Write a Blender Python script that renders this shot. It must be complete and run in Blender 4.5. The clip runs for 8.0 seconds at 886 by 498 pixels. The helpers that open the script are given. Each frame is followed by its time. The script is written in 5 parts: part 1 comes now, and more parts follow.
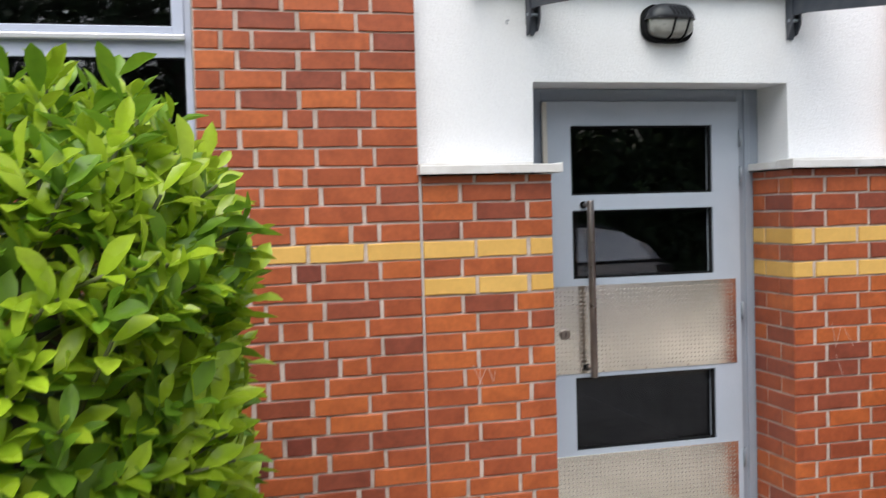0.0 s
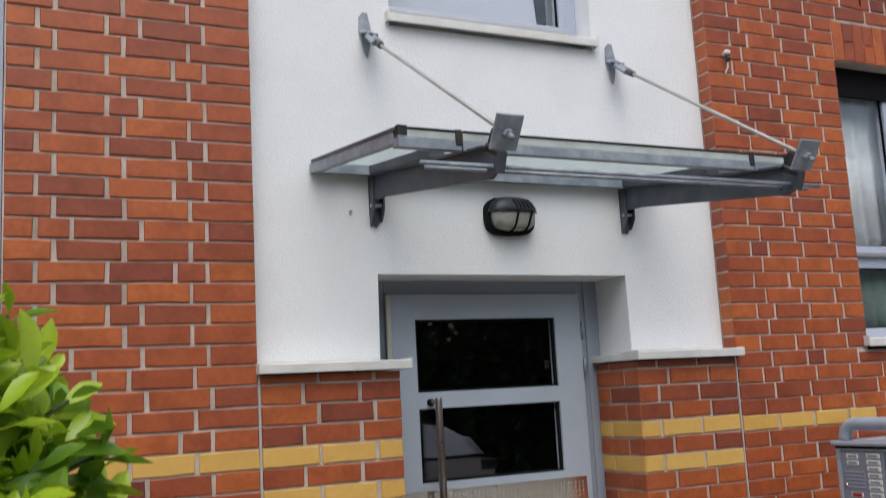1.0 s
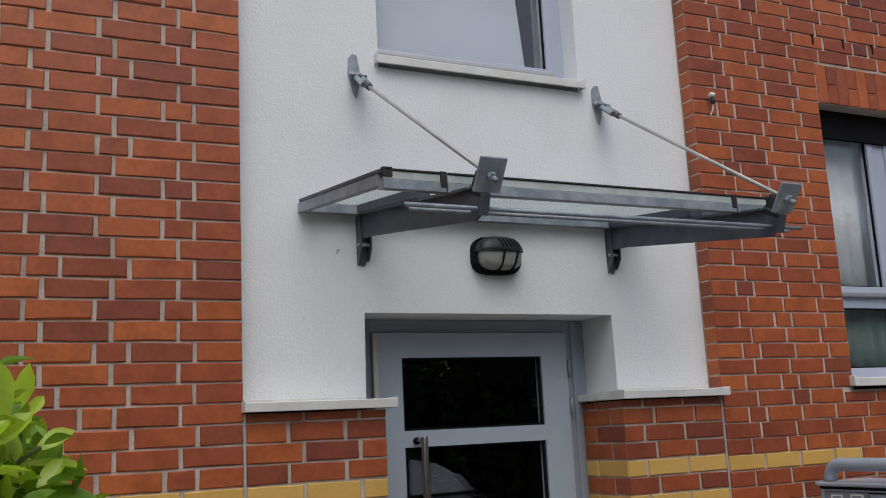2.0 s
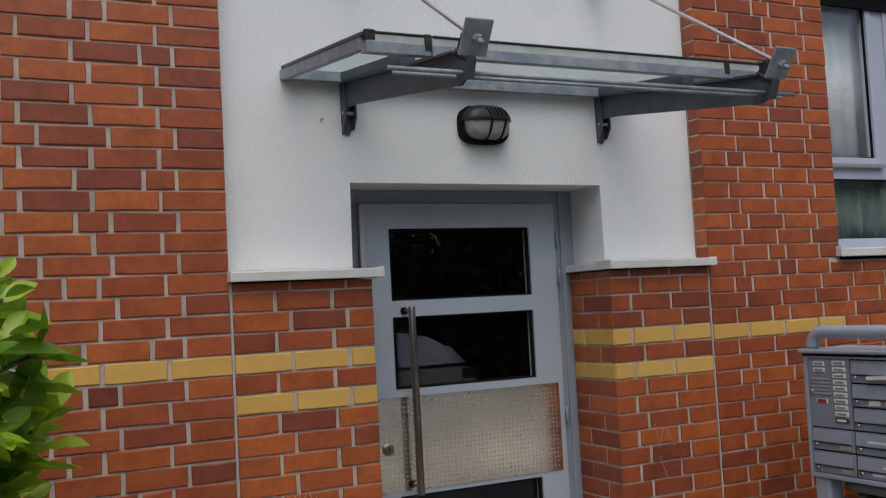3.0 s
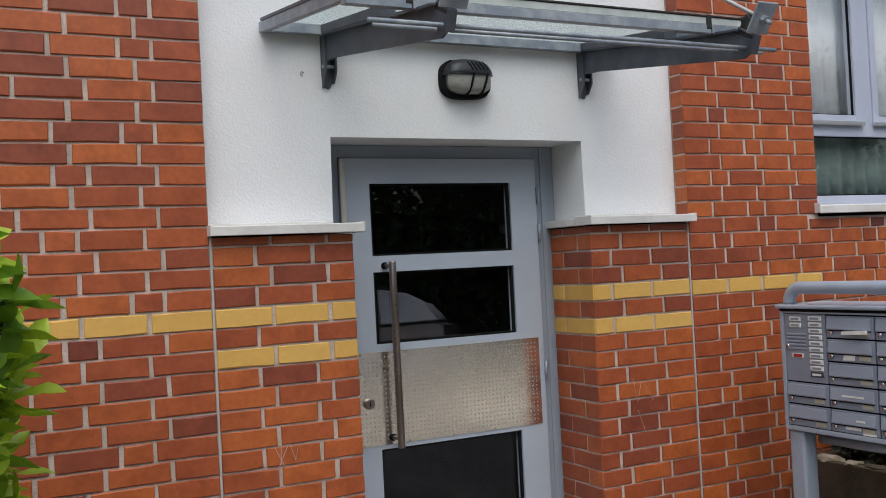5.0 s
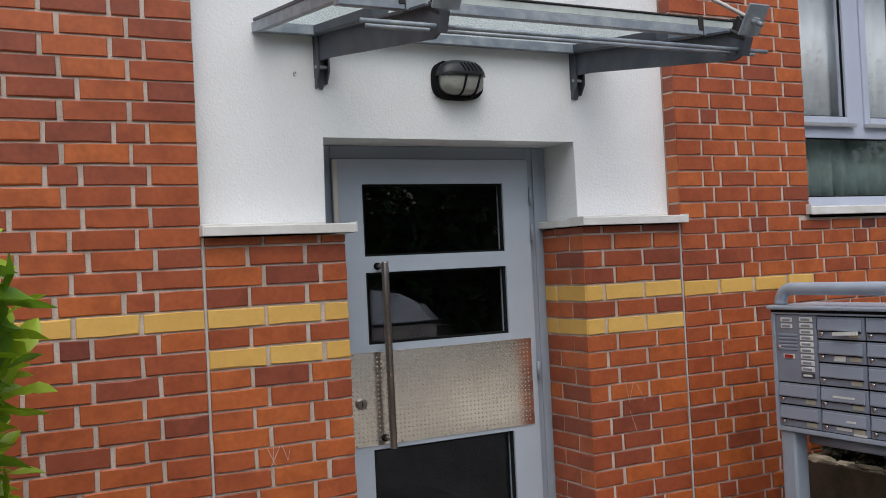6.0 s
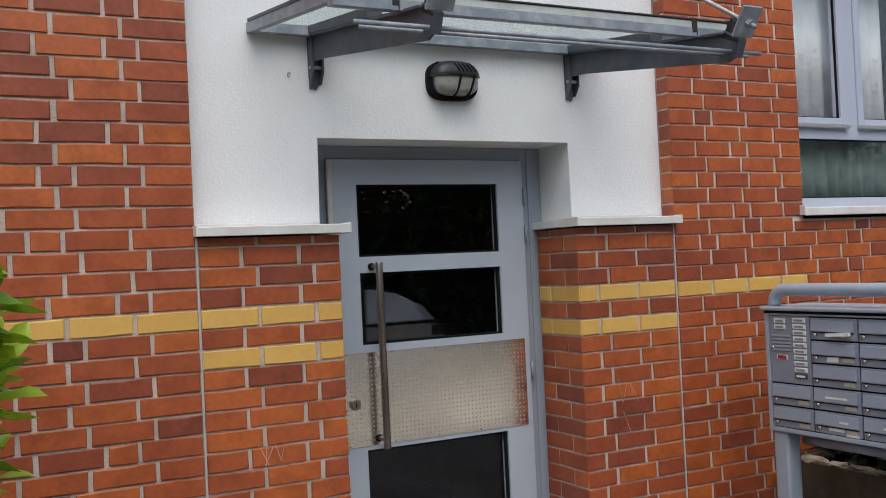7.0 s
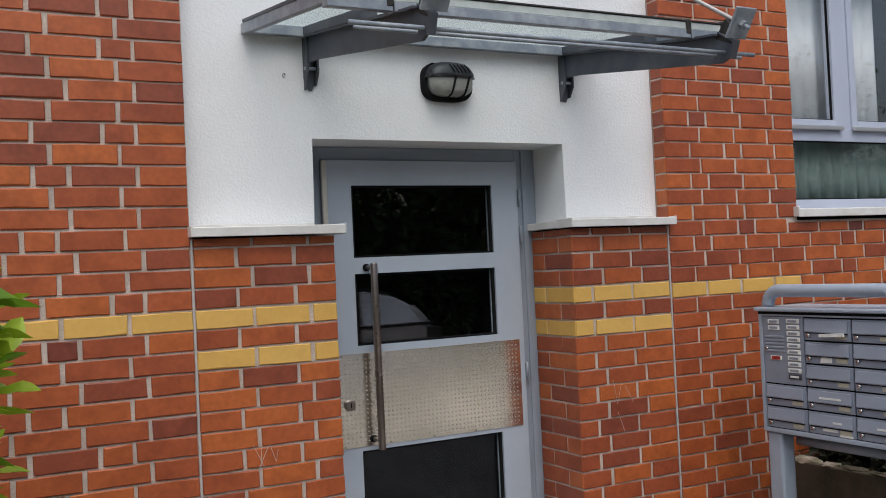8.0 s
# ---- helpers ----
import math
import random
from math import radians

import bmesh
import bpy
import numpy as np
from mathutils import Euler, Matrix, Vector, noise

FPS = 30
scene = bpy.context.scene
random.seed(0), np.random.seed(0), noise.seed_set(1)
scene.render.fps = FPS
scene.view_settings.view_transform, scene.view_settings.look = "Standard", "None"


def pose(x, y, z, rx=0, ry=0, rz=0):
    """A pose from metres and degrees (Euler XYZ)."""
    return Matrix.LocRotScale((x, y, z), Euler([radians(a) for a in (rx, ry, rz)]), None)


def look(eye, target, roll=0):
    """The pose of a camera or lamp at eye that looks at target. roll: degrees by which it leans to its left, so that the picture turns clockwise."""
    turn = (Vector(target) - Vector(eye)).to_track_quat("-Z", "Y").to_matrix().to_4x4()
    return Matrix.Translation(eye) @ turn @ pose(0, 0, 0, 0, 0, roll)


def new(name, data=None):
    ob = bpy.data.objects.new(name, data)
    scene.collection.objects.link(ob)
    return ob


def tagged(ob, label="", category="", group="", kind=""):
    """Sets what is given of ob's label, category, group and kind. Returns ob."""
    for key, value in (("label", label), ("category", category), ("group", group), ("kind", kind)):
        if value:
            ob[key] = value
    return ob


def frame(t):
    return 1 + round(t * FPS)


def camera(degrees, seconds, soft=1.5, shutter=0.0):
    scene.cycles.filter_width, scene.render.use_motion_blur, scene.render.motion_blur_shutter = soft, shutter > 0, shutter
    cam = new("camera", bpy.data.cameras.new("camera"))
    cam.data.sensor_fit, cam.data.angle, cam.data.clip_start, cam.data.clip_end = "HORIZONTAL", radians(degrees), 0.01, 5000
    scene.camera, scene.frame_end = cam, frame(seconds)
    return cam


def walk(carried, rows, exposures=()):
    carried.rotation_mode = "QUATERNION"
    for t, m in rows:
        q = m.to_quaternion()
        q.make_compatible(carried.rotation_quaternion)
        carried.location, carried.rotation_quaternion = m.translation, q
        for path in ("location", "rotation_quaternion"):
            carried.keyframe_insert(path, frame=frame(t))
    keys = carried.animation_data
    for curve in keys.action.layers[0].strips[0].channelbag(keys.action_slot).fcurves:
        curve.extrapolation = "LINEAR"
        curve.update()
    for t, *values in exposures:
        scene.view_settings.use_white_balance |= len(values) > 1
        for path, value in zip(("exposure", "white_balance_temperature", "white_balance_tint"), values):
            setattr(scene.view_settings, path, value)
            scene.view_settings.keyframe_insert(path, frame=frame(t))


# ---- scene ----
cam = camera(48.5, 8.0, soft=0.95, shutter=0.25)
PATH = [
    (0, (-0.979, -4.25, 1.63), (-0.489, -2.313, 1.553), -1.6),
    (0.5, (-1.051, -3.967, 1.638), (-0.281, -2.124, 1.741), -2.1),
    (1, (-1.048, -3.934, 1.66), (-0.187, -2.154, 1.959), -3.1),
    (1.2, (-1.036, -3.963, 1.678), (-0.181, -2.194, 2.052), -3.0),
    (2.3, (-1.025, -3.988, 1.67), (-0.148, -2.225, 2.022), -3.0),
    (2.5, (-1.013, -3.971, 1.638), (-0.132, -2.199, 1.931), -3.1),
    (3, (-0.987, -3.949, 1.642), (-0.102, -2.16, 1.763), -3.0),
    (3.5, (-0.984, -3.951, 1.639), (-0.093, -2.161, 1.679), -3.0),
    (4, (-0.979, -3.954, 1.633), (-0.081, -2.167, 1.664), -2.9),
    (4.5, (-0.982, -3.953, 1.629), (-0.075, -2.171, 1.662), -2.9),
    (6, (-0.981, -3.958, 1.627), (-0.054, -2.187, 1.662), -2.8),
    (6.5, (-0.983, -3.964, 1.626), (-0.05, -2.195, 1.662), -2.8),
    (7, (-0.974, -3.967, 1.635), (-0.04, -2.199, 1.667), -2.7),
    (7.5, (-0.968, -3.978, 1.632), (-0.032, -2.211, 1.666), -2.7),
    (8, (-0.975, -3.973, 1.624), (-0.032, -2.209, 1.662), -2.7),
]
EXPOSURES = [(t, e + 0.04, 6050, 8) for t, e in ((0.0, 0.44), (0.5, 0.14), (1.0, -0.13), (1.2, -0.16), (2.3, -0.72), (2.5, -0.76), (3.0, -0.6), (3.5, -0.35), (4.0, -0.2), (8.0, -0.16))]
walk(cam, [(t, look(eye, target, roll)) for t, eye, target, roll in PATH], EXPOSURES)

# ---- light: an overcast sky with a broad, weak sun behind the clouds ----
world = bpy.data.worlds.new("overcast")
scene.world = world
world.use_nodes = True
wn, wl = world.node_tree.nodes, world.node_tree.links
sky = wn.new("ShaderNodeTexSky")
sky.sky_type = "NISHITA"
sky.sun_disc = False
sky.sun_elevation = radians(57)
sky.sun_rotation = radians(198)
sky.air_density, sky.dust_density, sky.ozone_density = 1.0, 6.0, 1.0
pale = wn.new("ShaderNodeHueSaturation")
pale.inputs["Saturation"].default_value = 0.85
wl.new(sky.outputs[0], pale.inputs["Color"])
wl.new(pale.outputs[0], wn["Background"].inputs[0])
wn["Background"].inputs[1].default_value = 0.135
sun = new("sun", bpy.data.lights.new("sun", "SUN"))
sun.data.energy = 1.35
sun.data.angle = radians(75)
sun.data.color = (1.0, 0.985, 0.965)
sun.matrix_world = look((-2.2, -6.2, 10.0), (0, 0, 0))


# ---- materials ----
def mat(name, color, rough=0.6, metal=0.0, var=0.12, scale=6.0, fine=90.0, bump=0.15, dist=0.002, tone=None, rand=0.0, spec=0.5):
    """A surface with variation at two scales: broad blotches and fine grain; tone is a second colour for the blotches."""
    m = bpy.data.materials.new(name)
    m.use_nodes = True
    n, l = m.node_tree.nodes, m.node_tree.links
    b = n["Principled BSDF"]
    b.inputs["Roughness"].default_value = rough
    b.inputs["Metallic"].default_value = metal
    b.inputs["Specular IOR Level"].default_value = spec
    co = n.new("ShaderNodeTexCoord")
    big, small = n.new("ShaderNodeTexNoise"), n.new("ShaderNodeTexNoise")
    big.inputs["Scale"].default_value, big.inputs["Detail"].default_value = scale, 4
    small.inputs["Scale"].default_value, small.inputs["Detail"].default_value = fine, 3
    l.new(co.outputs["Object"], big.inputs["Vector"])
    l.new(co.outputs["Object"], small.inputs["Vector"])
    mix = n.new("ShaderNodeMix")
    mix.data_type = "RGBA"
    tone = tone or tuple(c * (1 - 2 * var) for c in color)
    mix.inputs["A"].default_value, mix.inputs["B"].default_value = (*color, 1), (*tone, 1)
    ramp = n.new("ShaderNodeMapRange")
    ramp.inputs["From Min"].default_value, ramp.inputs["From Max"].default_value = 0.4, 0.7
    l.new(big.outputs["Fac"], ramp.inputs["Value"])
    l.new(ramp.outputs[0], mix.inputs["Factor"])
    hsv = n.new("ShaderNodeHueSaturation")
    val = n.new("ShaderNodeMapRange")
    val.inputs["To Min"].default_value, val.inputs["To Max"].default_value = 1 - var, 1 + var
    l.new(small.outputs["Fac"], val.inputs["Value"])
    l.new(val.outputs[0], hsv.inputs["Value"])
    l.new(mix.outputs["Result"], hsv.inputs["Color"])
    out = hsv.outputs[0]
    if rand:
        info, h2, r2 = n.new("ShaderNodeObjectInfo"), n.new("ShaderNodeHueSaturation"), n.new("ShaderNodeMapRange")
        r2.inputs["To Min"].default_value, r2.inputs["To Max"].default_value = 1 - rand, 1 + rand
        l.new(info.outputs["Random"], r2.inputs["Value"])
        l.new(r2.outputs[0], h2.inputs["Value"])
        l.new(out, h2.inputs["Color"])
        out = h2.outputs[0]
    l.new(out, b.inputs["Base Color"])
    rr = n.new("ShaderNodeMapRange")
    rr.inputs["To Min"].default_value, rr.inputs["To Max"].default_value = max(rough - 0.1, 0.02), min(rough + 0.1, 1)
    l.new(big.outputs["Fac"], rr.inputs["Value"])
    l.new(rr.outputs[0], b.inputs["Roughness"])
    if bump:
        bp = n.new("ShaderNodeBump")
        bp.inputs["Strength"].default_value, bp.inputs["Distance"].default_value = bump, dist
        l.new(small.outputs["Fac"], bp.inputs["Height"])
        l.new(bp.outputs[0], b.inputs["Normal"])
    return m


def brick_mat(name, stops, rough=0.45, joined=False, burn=0.52):
    """Fired clinker: each brick its own tone, with scorched patches and a slight sheen."""
    m = bpy.data.materials.new(name)
    m.use_nodes = True
    n, l = m.node_tree.nodes, m.node_tree.links
    b = n["Principled BSDF"]
    info = n.new("ShaderNodeNewGeometry" if joined else "ShaderNodeObjectInfo")
    rnd = info.outputs["Random Per Island" if joined else "Random"]
    ramp = n.new("ShaderNodeValToRGB")
    ramp.color_ramp.interpolation = "LINEAR"
    while len(ramp.color_ramp.elements) < len(stops):
        ramp.color_ramp.elements.new(0.5)
    for e, (p, c) in zip(ramp.color_ramp.elements, stops):
        e.position, e.color = p, (*c, 1)
    l.new(rnd, ramp.inputs["Fac"])
    co = n.new("ShaderNodeNewGeometry")
    off = n.new("ShaderNodeVectorMath")
    off.operation = "ADD"
    spread = n.new("ShaderNodeMath")
    spread.operation = "MULTIPLY"
    spread.inputs[1].default_value = 37.0
    l.new(rnd, spread.inputs[0])
    l.new(co.outputs["Position"], off.inputs[0])
    l.new(spread.outputs[0], off.inputs[1])
    big, mid, small = (n.new("ShaderNodeTexNoise") for _ in range(3))
    for t, s, d in ((big, 9.0, 3), (mid, 45.0, 4), (small, 420.0, 3)):
        t.inputs["Scale"].default_value, t.inputs["Detail"].default_value = s, d
        l.new(off.outputs[0], t.inputs["Vector"])
    burnt = n.new("ShaderNodeMix")
    burnt.data_type, burnt.blend_type = "RGBA", "MULTIPLY"
    burnt.inputs["B"].default_value = (0.52, 0.43, 0.4, 1)
    f1 = n.new("ShaderNodeMapRange")
    f1.inputs["From Min"].default_value, f1.inputs["From Max"].default_value = 0.42, 0.7
    f1.inputs["To Max"].default_value = burn
    l.new(big.outputs["Fac"], f1.inputs["Value"])
    l.new(f1.outputs[0], burnt.inputs["Factor"])
    l.new(ramp.outputs[0], burnt.inputs["A"])
    hsv = n.new("ShaderNodeHueSaturation")
    f2 = n.new("ShaderNodeMapRange")
    f2.inputs["From Min"].default_value, f2.inputs["From Max"].default_value = 0.25, 0.75
    f2.inputs["To Min"].default_value, f2.inputs["To Max"].default_value = 1 - 0.3 * burn, 1 + 0.3 * burn
    l.new(mid.outputs["Fac"], f2.inputs["Value"])
    l.new(f2.outputs[0], hsv.inputs["Value"])
    l.new(burnt.outputs["Result"], hsv.inputs["Color"])
    l.new(hsv.outputs[0], b.inputs["Base Color"])
    f3 = n.new("ShaderNodeMapRange")
    f3.inputs["To Min"].default_value, f3.inputs["To Max"].default_value = rough - 0.12, rough + 0.15
    l.new(mid.outputs["Fac"], f3.inputs["Value"])
    l.new(f3.outputs[0], b.inputs["Roughness"])
    add = n.new("ShaderNodeMath")
    add.operation = "ADD"
    l.new(mid.outputs["Fac"], add.inputs[0])
    l.new(small.outputs["Fac"], add.inputs[1])
    bp = n.new("ShaderNodeBump")
    bp.inputs["Strength"].default_value, bp.inputs["Distance"].default_value = 0.3, 0.0015
    l.new(add.outputs[0], bp.inputs["Height"])
    l.new(bp.outputs[0], b.inputs["Normal"])
    return m


def glass_mat(name, tint=(1, 1, 1), rough=0.0):
    m = bpy.data.materials.new(name)
    m.use_nodes = True
    b = m.node_tree.nodes["Principled BSDF"]
    b.inputs["Base Color"].default_value = (*tint, 1)
    b.inputs["Roughness"].default_value = rough
    b.inputs["IOR"].default_value = 1.5
    b.inputs["Transmission Weight"].default_value = 1.0
    return m


RED = [(0.0, (0.24, 0.058, 0.029)), (0.15, (0.31, 0.072, 0.027)), (0.4, (0.365, 0.085, 0.027)), (0.75, (0.415, 0.101, 0.027)), (1.0, (0.475, 0.123, 0.028))]
SCORCHED = [(0.0, (0.15, 0.04, 0.027)), (0.6, (0.21, 0.049, 0.027)), (1.0, (0.3, 0.065, 0.026))]
YELLOW = [(0.0, (0.66, 0.385, 0.085)), (0.5, (0.7, 0.42, 0.1)), (1.0, (0.74, 0.455, 0.115))]
M_RED, M_RED_J = brick_mat("clinker_red", RED), brick_mat("clinker_red_far", RED, joined=True)
M_SCORCHED = brick_mat("clinker_scorched", SCORCHED)
M_YEL = brick_mat("clinker_yellow", YELLOW, rough=0.55, burn=0.16)
M_MORTAR = mat("mortar", (0.6, 0.515, 0.45), 0.9, var=0.22, scale=7, fine=180, bump=0.8, dist=0.006, tone=(0.4, 0.335, 0.285))
M_SEAL = mat("joint_sealant", (0.5, 0.465, 0.44), 0.7, var=0.1, scale=8, fine=150, bump=0.2)
M_PLASTER = mat("white_plaster", (0.82, 0.83, 0.845), 0.85, var=0.045, scale=2.2, fine=105, bump=0.5, dist=0.007, tone=(0.77, 0.775, 0.785))
M_SILL = mat("white_sill", (0.74, 0.73, 0.71), 0.45, var=0.06, scale=9, fine=120, bump=0.1, tone=(0.64, 0.62, 0.58))
M_DOOR = mat("grey_door_paint", (0.43, 0.48, 0.55), 0.42, var=0.04, scale=3, fine=140, bump=0.06, tone=(0.39, 0.44, 0.51))
M_FRAME = mat("grey_frame_paint", (0.3, 0.34, 0.4), 0.45, var=0.05, scale=3, fine=140, bump=0.06)
M_WINFRAME = mat("window_frame_paint", (0.46, 0.5, 0.61), 0.4, var=0.04, scale=3, fine=120, bump=0.05)
M_ALU = mat("pale_aluminium", (0.62, 0.62, 0.63), 0.35, 0.7, var=0.05, scale=8, fine=100, bump=0.05)
M_ROD = mat("dull_rod_steel", (0.5, 0.48, 0.46), 0.5, 0.25, var=0.1, scale=10, fine=90, bump=0.05)
M_CREAMALU = mat("pale_edge_strip", (0.6, 0.57, 0.5), 0.4, 0.2, var=0.06, scale=8, fine=100, bump=0.05)
M_STEEL = mat("brushed_steel", (0.98, 0.93, 0.83), 0.2, 1.0, var=0.03, scale=4, fine=200, bump=0.08)
M_BAR = mat("handle_steel", (0.36, 0.31, 0.28), 0.3, 1.0, var=0.08, scale=12, fine=80, bump=0.03)
M_GALV = mat("galvanised_steel", (0.22, 0.255, 0.3), 0.45, 0.1, var=0.16, scale=14, fine=70, bump=0.12, tone=(0.36, 0.39, 0.42))
M_DARKSTEEL = mat("dark_painted_steel", (0.055, 0.064, 0.082), 0.5, 0.0, var=0.14, scale=10, fine=70, bump=0.12, tone=(0.095, 0.1, 0.115))
M_RUST = mat("blackened_steel", (0.012, 0.011, 0.01), 0.7, var=0.3, scale=30, fine=90, bump=0.3, tone=(0.035, 0.03, 0.025))
M_BLACK = mat("black_plastic", (0.028, 0.029, 0.034), 0.36, var=0.15, scale=12, fine=120, bump=0.05)
M_RUBBER = mat("black_rubber", (0.008, 0.008, 0.009), 0.85, var=0.1, spec=0.15)
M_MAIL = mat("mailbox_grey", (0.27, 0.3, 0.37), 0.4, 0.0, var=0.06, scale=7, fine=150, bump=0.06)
M_MAILFLAP = mat("mailbox_flap_grey", (0.3, 0.335, 0.41), 0.36, 0.0, var=0.05, scale=7, fine=150, bump=0.05)
M_TUBE = mat("tube_grey", (0.37, 0.42, 0.5), 0.35, 0.0, var=0.06, scale=7, fine=120, bump=0.05)
M_LABEL = mat("paper_label", (0.82, 0.82, 0.78), 0.6, var=0.08, scale=20, fine=200, bump=0.0)
M_CREAM = mat("cream_label", (0.5, 0.47, 0.36), 0.5, var=0.08, scale=20, fine=200, bump=0.0)
M_INK = mat("label_ink", (0.06, 0.06, 0.07), 0.6, var=0.1, bump=0.0)
M_REDLABEL = mat("red_label", (0.4, 0.03, 0.02), 0.5, var=0.1, bump=0.0)
M_CHROME = mat("chrome", (0.7, 0.7, 0.7), 0.18, 1.0, var=0.04, bump=0.0)
M_LENS = mat("frosted_lens", (0.3, 0.3, 0.275), 0.3, var=0.1, scale=20, fine=100, bump=0.1)
M_GLASSEDGE = mat("clouded_glass_edge", (0.52, 0.56, 0.54), 0.25, var=0.1, scale=12, fine=60, bump=0.05, tone=(0.4, 0.44, 0.42))
M_GLASS = glass_mat("clear_glass")
M_CANOPY = bpy.data.materials.new("frosted_canopy_glass")
M_CANOPY.use_nodes = True
cn, cl = M_CANOPY.node_tree.nodes, M_CANOPY.node_tree.links
c_tr, c_cl, c_mx, c_m2 = cn.new("ShaderNodeBsdfTranslucent"), cn.new("ShaderNodeBsdfTransparent"), cn.new("ShaderNodeMixShader"), cn.new("ShaderNodeMixShader")
c_tr.inputs["Color"].default_value = (0.34, 0.38, 0.38, 1)
c_cl.inputs["Color"].default_value = (0.9, 0.94, 0.93, 1)
c_mx.inputs["Fac"].default_value = 0.9
cn["Principled BSDF"].inputs["Base Color"].default_value = (0.6, 0.63, 0.62, 1)
cn["Principled BSDF"].inputs["Roughness"].default_value = 0.3
c_m2.inputs["Fac"].default_value = 0.1
cl.new(c_tr.outputs[0], c_mx.inputs[1])
cl.new(c_cl.outputs[0], c_mx.inputs[2])
cl.new(c_mx.outputs[0], c_m2.inputs[1])
cl.new(cn["Principled BSDF"].outputs[0], c_m2.inputs[2])
cl.new(c_m2.outputs[0], cn["Material Output"].inputs["Surface"])
M_CURTAIN = mat("net_curtain", (0.74, 0.78, 0.8), 0.9, var=0.06, scale=8, fine=240, bump=0.2)
M_BLIND = mat("grey_green_curtain", (0.17, 0.235, 0.22), 0.9, var=0.1, scale=8, fine=200, bump=0.2)
# near-black colour stands in for the darkness of unlit rooms
M_DARK = mat("unlit_room_black", (0.012, 0.012, 0.013), 0.9, var=0.2)
M_STONE = mat("weathered_concrete", (0.12, 0.095, 0.066), 0.9, var=0.25, scale=7, fine=60, bump=0.5, dist=0.004, tone=(0.06, 0.06, 0.035))
M_RIM = mat("pale_rim_stone", (0.42, 0.36, 0.28), 0.9, var=0.25, scale=14, fine=60, bump=0.5, dist=0.004, tone=(0.2, 0.18, 0.11))
M_STUD = mat("stamped_stud", (0.5, 0.46, 0.4), 0.35, 1.0, var=0.1, bump=0.0)
# near-white base colour stands in for sky mirrored in the car windows
M_CARGLASS = mat("car_window_sky_pale", (0.9, 0.93, 0.95), 0.08, var=0.02, bump=0.0)
M_PAVE = mat("concrete_paving", (0.3, 0.285, 0.26), 0.9, var=0.14, scale=2, fine=80, bump=0.3, dist=0.003)
M_ASPHALT = mat("pale_concrete", (0.6, 0.545, 0.46), 0.85, var=0.1, scale=1.5, fine=120, bump=0.4, dist=0.004)
M_LANE = mat("worn_asphalt", (0.045, 0.045, 0.048), 0.9, var=0.25, scale=2, fine=140, bump=0.5, dist=0.004)
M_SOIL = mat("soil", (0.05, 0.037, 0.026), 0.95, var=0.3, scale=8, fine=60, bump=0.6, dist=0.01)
M_BARK = mat("bark", (0.09, 0.065, 0.045), 0.9, var=0.3, scale=8, fine=50, bump=0.6, dist=0.01)
M_STEM = mat("green_stem", (0.12, 0.14, 0.04), 0.6, var=0.2)
# leaf colour taken near black for the shade behind the mailbox
M_SHADE_LEAF = mat("planter_shade_leaf", (0.014, 0.02, 0.009), 0.6, var=0.3, scale=3, fine=20, bump=0.0, tone=(0.03, 0.032, 0.014))
# colour of the sky as mirrored in the upper pane
M_SKYSHEET = mat("pale_sky_sheet", (0.48, 0.52, 0.59), 0.85, var=0.03, scale=3, fine=200, bump=0.1)
M_TREELEAF = mat("tree_leaf", (0.026, 0.05, 0.014), 0.6, var=0.3, scale=3, fine=20, bump=0.0, tone=(0.042, 0.072, 0.019))
M_CARBODY = mat("car_body_paint", (0.66, 0.67, 0.7), 0.25, 0.1, var=0.03, bump=0.0)
M_CARPAINT = mat("silver_car_paint", (0.82, 0.85, 0.88), 0.25, 0.0, var=0.02, bump=0.0)
M_SCRATCH = mat("chalk_scratch", (0.68, 0.55, 0.48), 0.9, var=0.1, bump=0.0)


def leaf_mat(name, c1, c2, rough=0.38):
    m = mat(name, c1, rough, var=0.16, scale=9, fine=60, bump=0.12, dist=0.002, tone=c2, rand=0.28)
    b = m.node_tree.nodes["Principled BSDF"]
    n, l = m.node_tree.nodes, m.node_tree.links
    tr, mx = n.new("ShaderNodeBsdfTranslucent"), n.new("ShaderNodeMixShader")
    src = b.inputs["Base Color"].links[0].from_socket
    l.new(src, tr.inputs["Color"])
    mx.inputs["Fac"].default_value = 0.35
    l.new(b.outputs[0], mx.inputs[1])
    l.new(tr.outputs[0], mx.inputs[2])
    l.new(mx.outputs[0], n["Material Output"].inputs["Surface"])
    return m


M_LEAF = leaf_mat("laurel_leaf", (0.38, 0.54, 0.026), (0.49, 0.63, 0.045), 0.28)
M_LEAF_OLD = leaf_mat("laurel_leaf_deep", (0.17, 0.32, 0.022), (0.26, 0.43, 0.032))
# much darker copy of the leaf colour, as shade inside the hedge
M_LEAF_SHADE = leaf_mat("laurel_leaf_shaded", (0.035, 0.075, 0.012), (0.05, 0.1, 0.015), 0.45)
M_LEAF_SICK = leaf_mat("laurel_leaf_yellowed", (0.4, 0.24, 0.04), (0.3, 0.2, 0.05))


# ---- builders ----
def to_mesh(bm, name, material, smooth=False):
    me = bpy.data.meshes.new(name)
    bmesh.ops.recalc_face_normals(bm, faces=bm.faces[:])
    bm.to_mesh(me)
    bm.free()
    for m in (material if isinstance(material, (list, tuple)) else [material]):
        me.materials.append(m)
    if smooth:
        for p in me.polygons:
            p.use_smooth = True
    return me


def part(name, bm, material, parent=None, label="", smooth=False):
    ob = new(name, to_mesh(bm, name, material, smooth))
    if parent:
        ob.parent = parent
    if label:
        ob["label"] = label
    return ob


